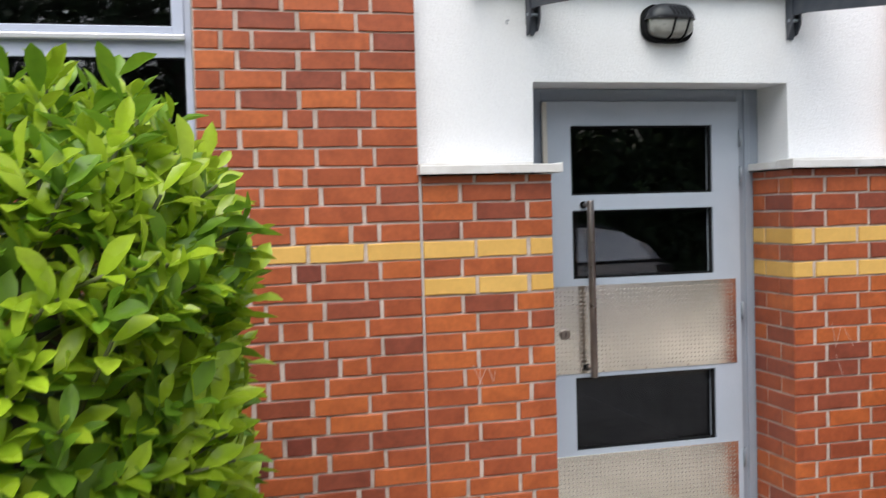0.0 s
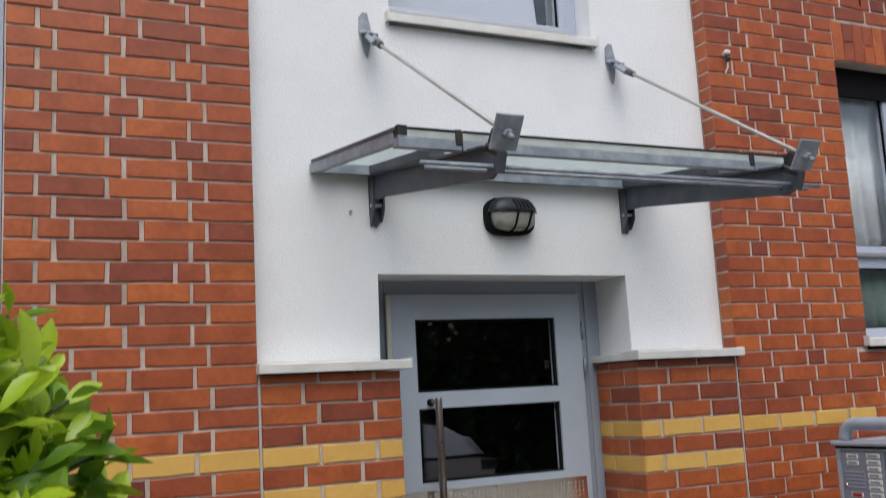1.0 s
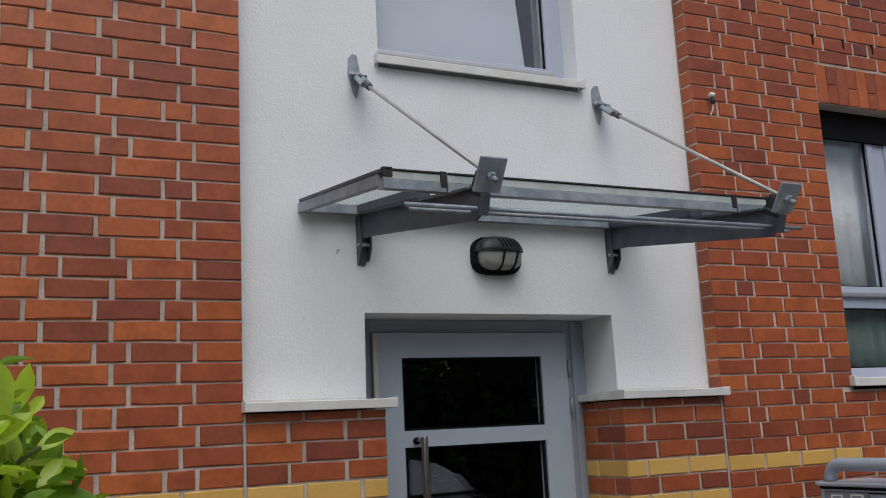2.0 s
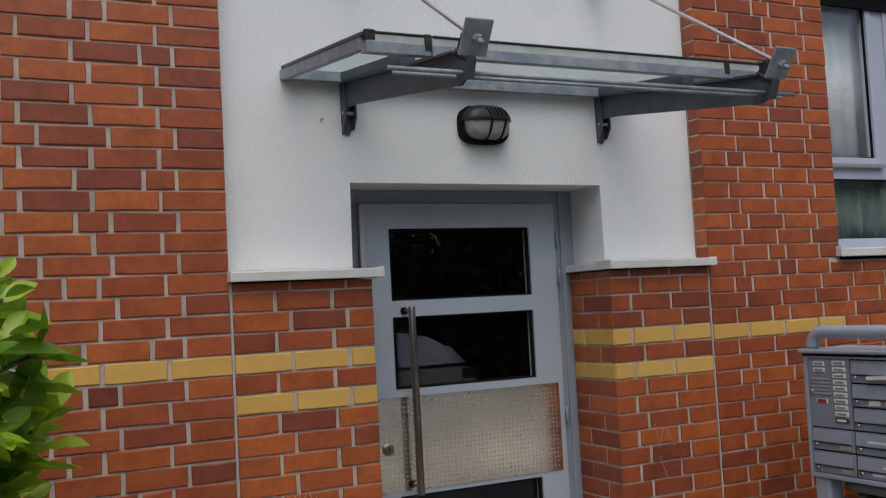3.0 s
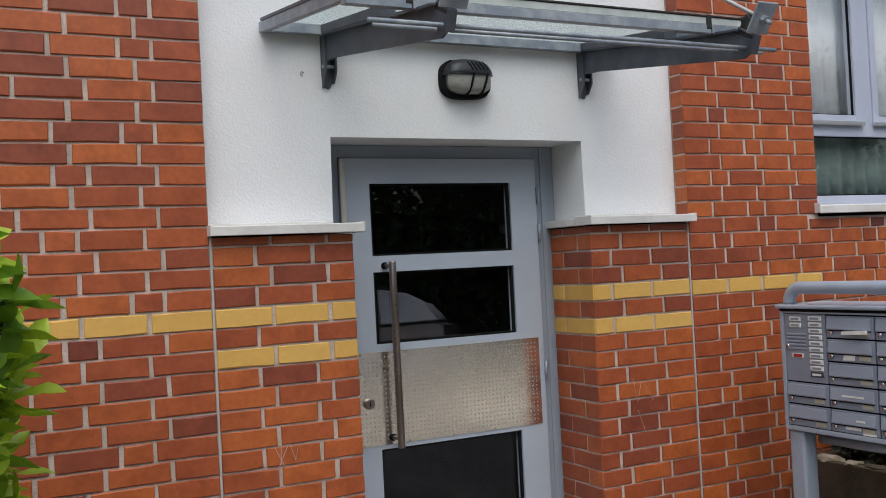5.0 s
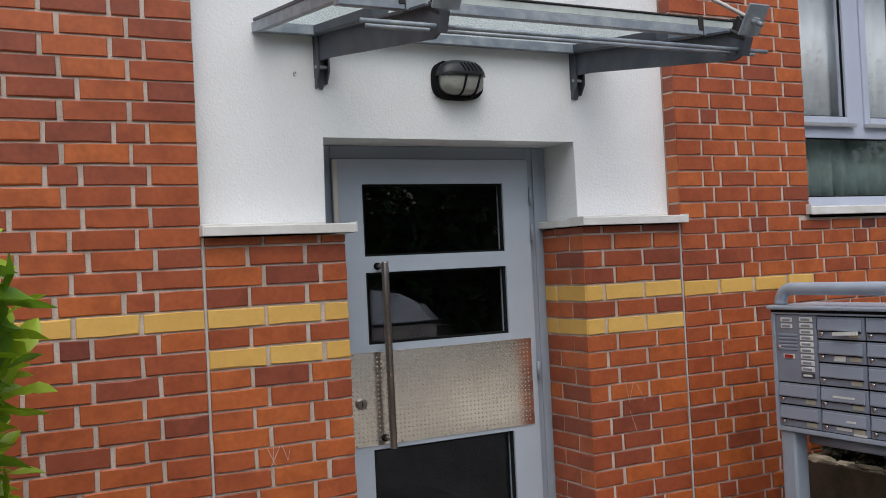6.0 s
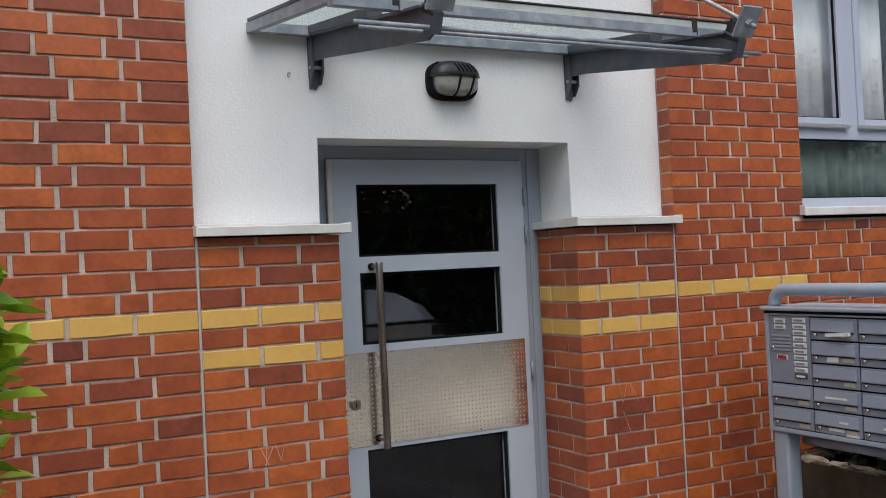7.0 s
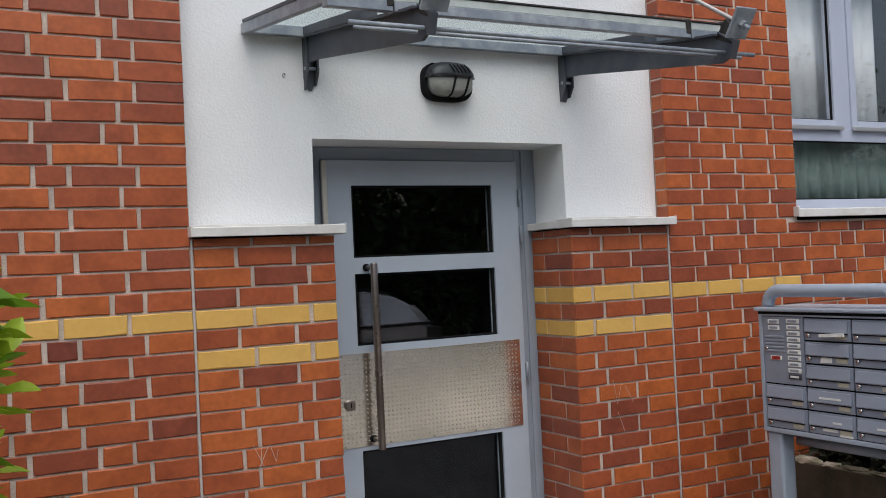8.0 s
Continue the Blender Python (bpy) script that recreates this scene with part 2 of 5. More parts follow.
def thing(name, label, category, group="", kind="", at=(0, 0, 0)):
    ob = new(name)
    ob.location = at
    ob.empty_display_size = 0.1
    return tagged(ob, label, category, group, kind)


def box(bm, x0, x1, y0, y1, z0, z1, bevel=0.0, seg=1):
    vs = [bm.verts.new((x, y, z)) for x in (x0, x1) for y in (y0, y1) for z in (z0, z1)]
    fs = [(0, 1, 3, 2), (4, 6, 7, 5), (0, 4, 5, 1), (2, 3, 7, 6), (0, 2, 6, 4), (1, 5, 7, 3)]
    faces = [bm.faces.new([vs[i] for i in f]) for f in fs]
    if bevel:
        edges = list({e for f in faces for e in f.edges})
        bmesh.ops.bevel(bm, geom=edges, offset=bevel, segments=seg, affect="EDGES", profile=0.5)
    return bm


def boxes(*dims, bevel=0.0, seg=1):
    bm = bmesh.new()
    for d in dims:
        box(bm, *d, bevel=bevel, seg=seg)
    return bm


def tube(points, radius, sides=12, bm=None, caps=True):
    """A round bar along points."""
    bm = bm or bmesh.new()
    pts = [Vector(p) for p in points]
    rings, up = [], None
    for i, p in enumerate(pts):
        d = (pts[min(i + 1, len(pts) - 1)] - pts[max(i - 1, 0)]).normalized()
        a = d.cross(Vector((0, 0, 1)) if abs(d.z) < 0.95 else Vector((0, 1, 0))).normalized() if up is None else (up - d * up.dot(d)).normalized()
        up = a
        b = d.cross(a)
        r = radius[i] if isinstance(radius, (list, tuple)) else radius
        rings.append([bm.verts.new(p + (a * math.cos(2 * math.pi * k / sides) + b * math.sin(2 * math.pi * k / sides)) * r) for k in range(sides)])
    for r0, r1 in zip(rings, rings[1:]):
        for k in range(sides):
            bm.faces.new((r0[k], r0[(k + 1) % sides], r1[(k + 1) % sides], r1[k]))
    if caps:
        bm.faces.new(rings[0])
        bm.faces.new(rings[-1])
    return bm


def prism(profile, axis, a, b, bevel=0.0):
    """A flat outline (pairs) pushed along axis from a to b; pairs are (y, z) for x, (x, z) for y, (x, y) for z."""
    bm = bmesh.new()

    def put(p, s):
        return {"x": (s, p[0], p[1]), "y": (p[0], s, p[1]), "z": (p[0], p[1], s)}[axis]
    lo, hi = [bm.verts.new(put(p, a)) for p in profile], [bm.verts.new(put(p, b)) for p in profile]
    bm.faces.new(lo)
    bm.faces.new(hi[::-1])
    n = len(profile)
    for i in range(n):
        bm.faces.new((lo[i], lo[(i + 1) % n], hi[(i + 1) % n], hi[i]))
    if bevel:
        bmesh.ops.bevel(bm, geom=bm.edges[:], offset=bevel, segments=1, affect="EDGES", profile=0.5)
    return bm


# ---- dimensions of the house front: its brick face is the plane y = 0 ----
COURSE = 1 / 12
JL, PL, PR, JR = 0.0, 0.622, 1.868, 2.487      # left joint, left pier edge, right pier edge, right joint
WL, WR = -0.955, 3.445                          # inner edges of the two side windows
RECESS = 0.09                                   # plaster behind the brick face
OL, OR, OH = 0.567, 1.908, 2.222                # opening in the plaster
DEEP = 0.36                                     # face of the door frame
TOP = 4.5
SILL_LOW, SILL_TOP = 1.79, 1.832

brick_meshes = {}


def brick_mesh(w, h, d, material):
    """A brick with its outer arrises worn off; its face looks to -y, its middle at the origin of the face."""
    variant = random.randrange(6)
    key = (round(w, 3), round(h, 3), round(d, 3), material.name, variant)
    if key not in brick_meshes:
        bm = bmesh.new()
        a, c = 0.0026, 0.0036
        spots = ((-1, -1), (random.uniform(-0.4, 0.4), -1), (1, -1), (1, 1), (random.uniform(-0.4, 0.4), 1), (-1, 1))
        j = [random.uniform(-0.0017, 0.0017) for _ in range(12)]
        worn = [random.uniform(0.7, 1.3) if random.random() < 0.75 else random.uniform(1.6, 2.6) for _ in range(6)]
        ring = [[bm.verts.new((sx * (w / 2 - ins * worn[k]) + j[k], y, sz * (h / 2 - ins * worn[k]) + j[k + 6])) for k, (sx, sz) in enumerate(spots)]
                for ins, y in ((0.0, d), (0.0, c), (a, 0.0))]
        for r0, r1 in zip(ring, ring[1:]):
            for k in range(6):
                bm.faces.new((r0[k], r0[(k + 1) % 6], r1[(k + 1) % 6], r1[k]))
        bm.faces.new(ring[-1])
        brick_meshes[key] = to_mesh(bm, "brick", material)
    return brick_meshes[key]


def bricks(parent, courses, turn=0.0, material=None, d=0.045):
    """Bricks as pieces of a wall: rows of (x, z, width, height, yellow, y)."""
    for x, z, w, h, yellow, y in courses:
        ob = new("brick", brick_mesh(w, h, d, (M_RED, M_YEL, M_SCORCHED)[int(yellow)]))
        ob.matrix_world = pose(x, y + random.uniform(-0.0012, 0.0012), z, random.uniform(-0.25, 0.25), 0, turn + random.uniform(-0.3, 0.3))
        ob.parent = parent


def bricks_joined(name, courses, parent, d=0.045):
    verts, faces = [], []
    for x, z, w, h, yellow, y in courses:
        o = len(verts)
        for ins, yy in ((0.0, d), (0.0, 0.003), (0.0022, 0.0)):
            for sx, sz in ((-1, -1), (1, -1), (1, 1), (-1, 1)):
                verts.append((x + sx * (w / 2 - ins), y + yy, z + sz * (h / 2 - ins)))
        for r in (0, 4):
            faces += [(o + r + k, o + r + (k + 1) % 4, o + r + 4 + (k + 1) % 4, o + r + 4 + k) for k in range(4)]
        faces.append((o + 8, o + 9, o + 10, o + 11))
    me = bpy.data.meshes.new(name)
    me.from_pydata(verts, [], faces)
    me.materials.append(M_RED_J)
    ob = new(name, me)
    ob.parent = parent
    return tagged(ob, "", "", "", "stuff")


J = 0.0092


def course(k, start, end, grow, first_even=0.168, first_odd=0.235, yellow=False, heads=None, long=0.2395):
    """One course between start and end, laid from start (grow +1 to the right, -1 to the left): (x, z, w, h, yellow, y)."""
    rnd = random.Random(k * 7 + int(start * 100))
    out, pos, n = [], 0.0, 0
    length = abs(end - start)
    slot = rnd.choice((1, 2, 3)) if k % 2 == 0 else rnd.choice((2, 9, 9))
    if heads is not None:
        slot = heads.get(k, slot)
    z0 = k * COURSE
    while pos < length - 0.03:
        header = False
        if n == 0:
            w = long if yellow else first_odd if k % 2 else first_even
        elif n == slot and not yellow:
            w = 0.48 * long
            slot += 4 + rnd.randrange(2)
            header = True
        else:
            w = long
        w = min(w, length - pos)
        if length - pos - w < 0.045:
            w = length - pos
        c = start + grow * (pos + w / 2)
        out.append((c, z0 + COURSE / 2 + rnd.uniform(-0.0008, 0.0008), w - (J if n else J / 2) + rnd.uniform(-0.002, 0.002), COURSE - J, 2 if header and rnd.random() < 0.3 else int(yellow), 0.0))
        pos += w + 0.0105
        n += 1
    return out


def slab(name, dims, material, label, category, bevel=0.0):
    return tagged(part(name, boxes(dims, bevel=bevel), material), label, category, "", "structure")


# ---- large structure ----
B = 0.0085   # mortar face behind the brick face
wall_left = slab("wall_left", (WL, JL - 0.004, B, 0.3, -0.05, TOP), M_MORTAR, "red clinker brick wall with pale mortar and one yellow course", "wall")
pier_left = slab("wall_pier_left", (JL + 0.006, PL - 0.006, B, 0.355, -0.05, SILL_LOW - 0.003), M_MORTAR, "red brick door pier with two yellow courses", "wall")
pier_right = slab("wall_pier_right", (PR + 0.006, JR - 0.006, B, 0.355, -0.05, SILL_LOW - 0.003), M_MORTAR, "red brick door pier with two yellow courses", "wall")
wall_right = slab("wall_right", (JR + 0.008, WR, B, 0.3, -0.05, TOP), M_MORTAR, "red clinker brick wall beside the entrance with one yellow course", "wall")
wall_under_window = slab("wall_under_window", (WR + 0.001, 6.6, B, 0.3, -0.05, 1.80), M_MORTAR, "red clinker brick wall below a window", "wall")
wall_over_window = slab("wall_over_window", (WR + 0.001, 6.6, B, 0.12, 3.476, TOP), M_MORTAR, "red brick wall with a soldier course over a window", "wall")
wall_far_right = slab("wall_far_right", (6.6, 12.0, 0.0, 0.3, -0.05, TOP), M_MORTAR, "plain brick house wall past the window", "wall")
wall_under_left = slab("wall_under_left_window", (-3.2, WL - 0.001, B, 0.3, -0.05, 1.80), M_MORTAR, "red clinker brick wall below a window behind the hedge", "wall")
wall_over_left = slab("wall_over_left_window", (-3.2, WL - 0.001, B, 0.3, 3.48, TOP), M_MORTAR, "red brick wall over a window", "wall")
wall_far_left = slab("wall_far_left", (-9.0, -3.2, 0.0, 0.3, -0.05, TOP), M_MORTAR, "plain brick house wall past the hedge", "wall")
roof_slab = slab("ceiling", (-9.0, 12.0, 0.36, 5.0, TOP - 0.1, TOP + 0.1), M_DARK, "ceiling over the rooms coloured near black as if unlit", "ceiling")
wall_back = slab("wall_back", (-9.0, 12.0, 4.8, 5.0, -0.05, TOP), M_DARK, "back wall of the rooms coloured near black as if unlit", "wall")
part_l = slab("wall_partition_left", (0.2, 0.3, 0.52, 4.8, -0.05, TOP - 0.1), M_DARK, "partition wall coloured near black as if unlit", "wall")
part_r = slab("wall_partition_right", (2.3, 2.4, 0.52, 4.8, -0.05, TOP - 0.1), M_DARK, "partition wall coloured near black as if unlit", "wall")

# ceiling, floor and end walls added only to keep light out of the rooms
hall_light_block = slab("ceiling_light_block", (0.3, 2.3, 0.52, 4.8, 2.9, 3.0), M_DARK, "unseen near-black ceiling added to keep light out of the hall", "ceiling")
hall_floor = slab("floor", (-9.0, 12.0, 0.46, 4.8, -0.12, -0.02), M_DARK, "near-black floor added to keep the rooms dark", "floor")
end_l = slab("wall_end_left", (-9.2, -9.0, 0.0, 5.0, -0.05, TOP), M_MORTAR, "unseen end wall added to keep light out of the rooms", "wall")
end_r = slab("wall_end_right", (12.0, 12.2, 0.0, 5.0, -0.05, TOP), M_MORTAR, "unseen end wall added to keep light out of the rooms", "wall")
# sealed movement joints between the piers and the walls
for x in (JL + 0.001, JR + 0.001):
    bm = boxes((x - 0.0052, x + 0.0052, 0.0015, 0.02, -0.05, SILL_LOW), bevel=0.002)
    tagged(part("movement_joint", bm, M_SEAL), "thin grey sealed joint running up the brickwork", "joint", "", "structure")

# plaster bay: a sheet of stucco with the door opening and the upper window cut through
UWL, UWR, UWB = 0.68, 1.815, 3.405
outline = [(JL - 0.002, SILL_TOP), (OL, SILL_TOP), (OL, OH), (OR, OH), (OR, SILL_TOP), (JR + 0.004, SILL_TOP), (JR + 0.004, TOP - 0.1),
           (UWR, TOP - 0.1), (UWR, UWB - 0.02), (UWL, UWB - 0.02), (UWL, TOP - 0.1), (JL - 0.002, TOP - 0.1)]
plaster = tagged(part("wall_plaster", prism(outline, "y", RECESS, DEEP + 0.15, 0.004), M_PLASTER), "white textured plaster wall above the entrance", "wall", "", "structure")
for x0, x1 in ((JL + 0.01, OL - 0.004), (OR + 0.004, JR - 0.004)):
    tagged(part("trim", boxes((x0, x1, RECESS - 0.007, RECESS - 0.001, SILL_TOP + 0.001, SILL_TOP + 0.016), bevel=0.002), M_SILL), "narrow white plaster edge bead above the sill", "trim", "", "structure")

# ground, paving, road
ground = tagged(part("ground", boxes((-300, 300, -300, 300, -0.4, -0.12)), M_SOIL), "bare dark soil", "ground", "", "structure")
pavement = slab("pavement", (-0.3, 2.4, -1.3, 0.36, -0.12, -0.004), M_PAVE, "pale concrete path to the door", "pavement", 0.01)
# unseen dark soil added so less light bounces onto the lower walls
dark_soil_left = slab("ground_dark_left", (-9, -0.302, -1.3, 0.36, -0.12, -0.006), M_SOIL, "unseen dark soil added to cut bounce light on the walls", "soil", 0.01)
dark_soil_right = slab("ground_dark_right", (2.402, 12, -1.3, 0.36, -0.12, -0.006), M_SOIL, "unseen dark soil added to cut bounce light on the walls", "soil", 0.01)
lane = slab("pavement_asphalt", (-9, 12, -3.6, -1.302, -0.12, -0.008), M_LANE, "dark worn asphalt strip before the concrete path", "pavement", 0.004)
road = slab("road", (-60, 60, -12.0, -3.7, -0.12, -0.08), M_ASPHALT, "pale worn concrete drive before the house", "road")
kerb = slab("kerb", (-60, 60, -3.7, -3.6, -0.12, 0.0), M_STONE, "grey concrete kerb beside the road", "kerb", 0.012)

# ---- white sills on the piers ----
for x0, x1, xs0, xs1 in ((-0.008, 0.652, OL - 0.002, 0.652), (1.842, 2.5, 1.842, OR + 0.002)):
    s = thing("pier_sill", "white painted sheet sill with a drip edge on the brick pier", "sill", "pier sills")
    part("sill_plate", boxes((x0, x1, -0.046, RECESS + 0.004, SILL_LOW + 0.01, SILL_TOP), bevel=0.003), M_SILL, s)
    part("drip_edge", boxes((x0 + 0.002, x1 - 0.002, -0.054, -0.0465, SILL_LOW + 0.002, SILL_TOP - 0.002), bevel=0.002), M_SILL, s)
    part("reveal_plate", boxes((xs0, xs1, RECESS + 0.004, DEEP - 0.004, SILL_LOW + 0.004, SILL_TOP - 0.002), bevel=0.003), M_SILL, s)
    part("end_cap", boxes((x0 - 0.004, x0 + 0.004, -0.054, RECESS - 0.002, SILL_LOW + 0.002, SILL_TOP + 0.005), bevel=0.002), M_SILL, s)
    part("end_cap", boxes((x1 - 0.004, x1 + 0.004, -0.054, RECESS - 0.002, SILL_LOW + 0.002, SILL_TOP + 0.005), bevel=0.002), M_SILL, s)

# ---- entrance door ----
LX0, LX1, LZ1 = 0.708, 1.776, 2.154
FY, LY = DEEP, 0.332
GX0, GX1 = 0.847, 1.622
PANES = [(0.41, 0.777), (1.272, 1.613), (1.69, 2.034)]


def frame_of(x0, x1, y0, y1, z0, z1, holes, hx0, hx1):
    """Rails and stiles round panes, as one body."""
    bm = bmesh.new()
    box(bm, x0, hx0, y0, y1, z0, z1)
    box(bm, hx1, x1, y0, y1, z0, z1)
    zs = [z0] + [z for h in holes for z in h] + [z1]
    for a, b in zip(zs[::2], zs[1::2]):
        box(bm, hx0, hx1, y0, y1, a, b)
    bmesh.ops.remove_doubles(bm, verts=bm.verts[:], dist=0.0004)
    return bm


door = thing("door_1", "grey painted entrance door with three dark glass panes and steel plates", "door", "", "structure")
part("door_frame", boxes((OL + 0.002, LX0 - 0.004, FY, FY + 0.09, 0, OH - 0.002), (LX1 + 0.004, OR - 0.002, FY, FY + 0.09, 0, OH - 0.002),
                         (LX0 - 0.004, LX1 + 0.004, FY, FY + 0.09, LZ1 + 0.004, OH - 0.002), bevel=0.002), M_FRAME, door, "darker grey door frame")
part("frame_stop", boxes((LX1 + 0.045, LX1 + 0.075, FY - 0.008, FY, 0, OH - 0.004), bevel=0.002), M_FRAME, door)
part("threshold", boxes((LX0, LX1, FY - 0.02, FY + 0.09, -0.01, 0.015), bevel=0.003), M_ALU, door)
leaf = part("door_leaf", frame_of(LX0, LX1, LY, LY + 0.07, 0.02, LZ1, PANES, GX0, GX1), M_DOOR, door)
for a, b in PANES:
    p = part("pane", boxes((GX0 - 0.004, GX1 + 0.004, LY + 0.03, LY + 0.042, a - 0.004, b + 0.004)), M_GLASS, door, "dark reflecting glass pane")
    p.visible_shadow = False
    p = part("inner_pane", boxes((GX0 - 0.004, GX1 + 0.004, LY + 0.05, LY + 0.056, a - 0.004, b + 0.004)), M_GLASS, p)
    p.visible_shadow = False
    part("glazing_bead", boxes((GX0, GX0 + 0.012, LY + 0.012, LY + 0.029, a, b), (GX1 - 0.012, GX1, LY + 0.012, LY + 0.029, a, b),
                               (GX0 + 0.012, GX1 - 0.012, LY + 0.012, LY + 0.029, a, a + 0.01), (GX0 + 0.012, GX1 - 0.012, LY + 0.012, LY + 0.029, b - 0.01, b)), M_RUBBER, door, "black rubber glazing seal")


def punched_plate(x0, x1, z0, z1, y, margin=0.02, pitch=0.0215):
    """A steel sheet stamped with a grid of small raised studs."""
    bm = boxes((x0, x1, y, y + 0.004, z0, z1), bevel=0.0015)
    nx, nz = int((x1 - x0 - 2 * margin) / pitch), int((z1 - z0 - 2 * margin) / pitch)
    ox, oz = (x0 + x1 - (nx) * pitch) / 2, (z0 + z1 - nz * pitch) / 2
    r = 0.0048
    for i in range(nx + 1):
        for k in range(nz + 1):
            cx, cz = ox + i * pitch, oz + k * pitch
            ring = [bm.verts.new((cx + r * math.cos(a), y - 0.0002, cz + r * math.sin(a))) for a in (0.5, 1.75, 3.0, 4.27, 5.5)]
            tip = bm.verts.new((cx, y - 0.0022, cz))
            for q in range(5):
                bm.faces.new((ring[q], tip, ring[(q + 1) % 5])).material_index = 1
    return bm


for z0, z1 in ((0.797, 1.238), (0.05, 0.385)):
    pl = part("kick_plate", punched_plate(LX0 + 0.018, 1.746, z0, z1, LY - 0.005), [M_STEEL, M_STUD], door, "stamped stainless steel plate")
    for i in range(5):
        for z in (z0 + 0.008, z1 - 0.008):
            x = LX0 + 0.05 + i * 0.235
            part("screw", tube([(x, LY - 0.0075, z), (x, LY - 0.004, z)], 0.0045, 8), M_BAR, pl)
handle = part("pull_handle", tube([(0.916, 0.258, 0.787), (0.916, 0.258, 0.79), (0.914, 0.258, 1.655), (0.914, 0.258, 1.661)], [0.016, 0.0175, 0.0175, 0.016], 20), M_BAR, door, "long tubular steel pull handle", True)
for z in (0.83, 1.642):
    part("handle_post", tube([(0.915, 0.26, z), (0.905, LY + 0.002, z)], 0.011, 12), M_BAR, handle, smooth=True)
    part("handle_rose", tube([(0.905, LY - 0.014, z), (0.905, LY - 0.001, z)], 0.017, 16), M_RUBBER, handle, smooth=True)
lock = part("lock_cylinder", tube([(0.79, LY - 0.022, 1.0), (0.79, LY - 0.018, 1.0), (0.79, LY - 0.004, 1.0)], [0.021, 0.026, 0.027], 20), M_BAR, door, "round steel lock rosette")
part("key_slot", boxes((0.788, 0.792, LY - 0.0245, LY - 0.021, 0.988, 1.012)), M_RUBBER, lock)
part("finger_guard", boxes((LX0 - 0.012, LX0 + 0.012, LY - 0.018, LY + 0.0, 0.02, LZ1 - 0.004), bevel=0.004), M_CREAMALU, door, "narrow steel strip on the door edge")
for z in (1.965, 1.775, 1.07, 0.3):
    h = part("hinge", tube([(LX1 + 0.003, LY - 0.012, z - 0.045), (LX1 + 0.003, LY - 0.012, z + 0.045)], 0.0065, 10), M_GALV, door, "small grey barrel hinge", True)
    part("hinge_leaf", boxes((LX1 + 0.004, LX1 + 0.02, LY - 0.004, FY, z - 0.042, z + 0.042), bevel=0.001), M_FRAME, h)

# ---- oval bulkhead lamp ----
lamp = thing("bulkhead_lamp", "black oval bulkhead lamp with a ribbed hood on white plaster", "wall lamp")
LC = (1.248, 2.493)


def oblong(w, h, n=36, e=0.62):
    """A squarish rounded outline, w by h."""
    pts = []
    for i in range(n):
        c, s = math.cos(2 * math.pi * i / n), math.sin(2 * math.pi * i / n)
        pts.append((w / 2 * math.copysign(abs(c) ** e, c), h / 2 * math.copysign(abs(s) ** e, s)))
    return pts


def shell(rings):
    """Stacked outlines (w, h, dx, dz, y), closed at both ends."""
    bm = bmesh.new()
    made = [[bm.verts.new((LC[0] + dx + x, y, LC[1] + dz + z)) for x, z in oblong(w, h)] for w, h, dx, dz, y in rings]
    for r0, r1 in zip(made, made[1:]):
        for q in range(len(r0)):
            bm.faces.new((r0[q], r0[(q + 1) % len(r0)], r1[(q + 1) % len(r0)], r1[q]))
    bm.faces.new(made[-1])
    bm.faces.new(made[0][::-1])
    return bm


part("base", shell([(0.262, 0.182, 0, 0, RECESS), (0.266, 0.186, 0, 0, 0.068), (0.258, 0.178, 0, 0, 0.052), (0.235, 0.155, 0, 0, 0.048)]), M_RUBBER, lamp)
part("lens", shell([(0.228, 0.148, 0, 0, 0.05), (0.222, 0.142, 0, 0, 0.02), (0.2, 0.122, 0, 0, 0.0), (0.16, 0.09, 0, 0, -0.01)]), M_LENS, lamp, "frosted glass lens", True)
hood = bmesh.new()
prof = ((0.05, 0.088), (0.03, 0.089), (0.006, 0.08), (-0.012, 0.058), (-0.02, 0.03), (-0.021, 0.014))
cols = []
for i in range(25):
    u = -1 + i / 12
    side = (1 - abs(u) ** 3.2) ** 0.6
    cols.append([hood.verts.new((LC[0] + u * (0.128 - 0.12 * (0.05 - y) * abs(u)), 0.05 - (0.05 - y) * (0.45 + 0.55 * side), LC[1] + 0.014 + (z - 0.014) * side)) for y, z in prof])
for c0, c1 in zip(cols, cols[1:]):
    for q in range(len(prof) - 1):
        hood.faces.new((c0[q], c1[q], c1[q + 1], c0[q + 1]))
bmesh.ops.remove_doubles(hood, verts=hood.verts[:], dist=0.0004)
hood_ob = part("hood", hood, M_BLACK, lamp, "black hood with cooling slots", True)
hs = hood_ob.modifiers.new("thick", "SOLIDIFY")
hs.thickness = 0.004
for i in range(5):
    x = LC[0] - 0.012 + i * 0.02
    part("slot", tube([(x - 0.012, -0.007, LC[1] + 0.071), (x, -0.018, LC[1] + 0.05), (x + 0.008, -0.0235, LC[1] + 0.03)], 0.0028, 6), M_RUBBER, hood_ob)
for x, lean in ((-0.01, 0.012), (0.06, 0.014)):
    part("guard_bar", tube([(LC[0] + x + lean, -0.021, LC[1] + 0.016), (LC[0] + x, -0.012, LC[1] - 0.04), (LC[0] + x - 0.004, 0.006, LC[1] - 0.066), (LC[0] + x - 0.006, 0.05, LC[1] - 0.082)], 0.0055, 8), M_RUBBER, lamp)
part("hood_edge", tube([(LC[0] - 0.12, 0.02, LC[1] + 0.014), (LC[0] - 0.09, -0.015, LC[1] + 0.014), (LC[0] + 0.09, -0.015, LC[1] + 0.014), (LC[0] + 0.12, 0.02, LC[1] + 0.014)], 0.004, 8), M_BLACK, lamp)
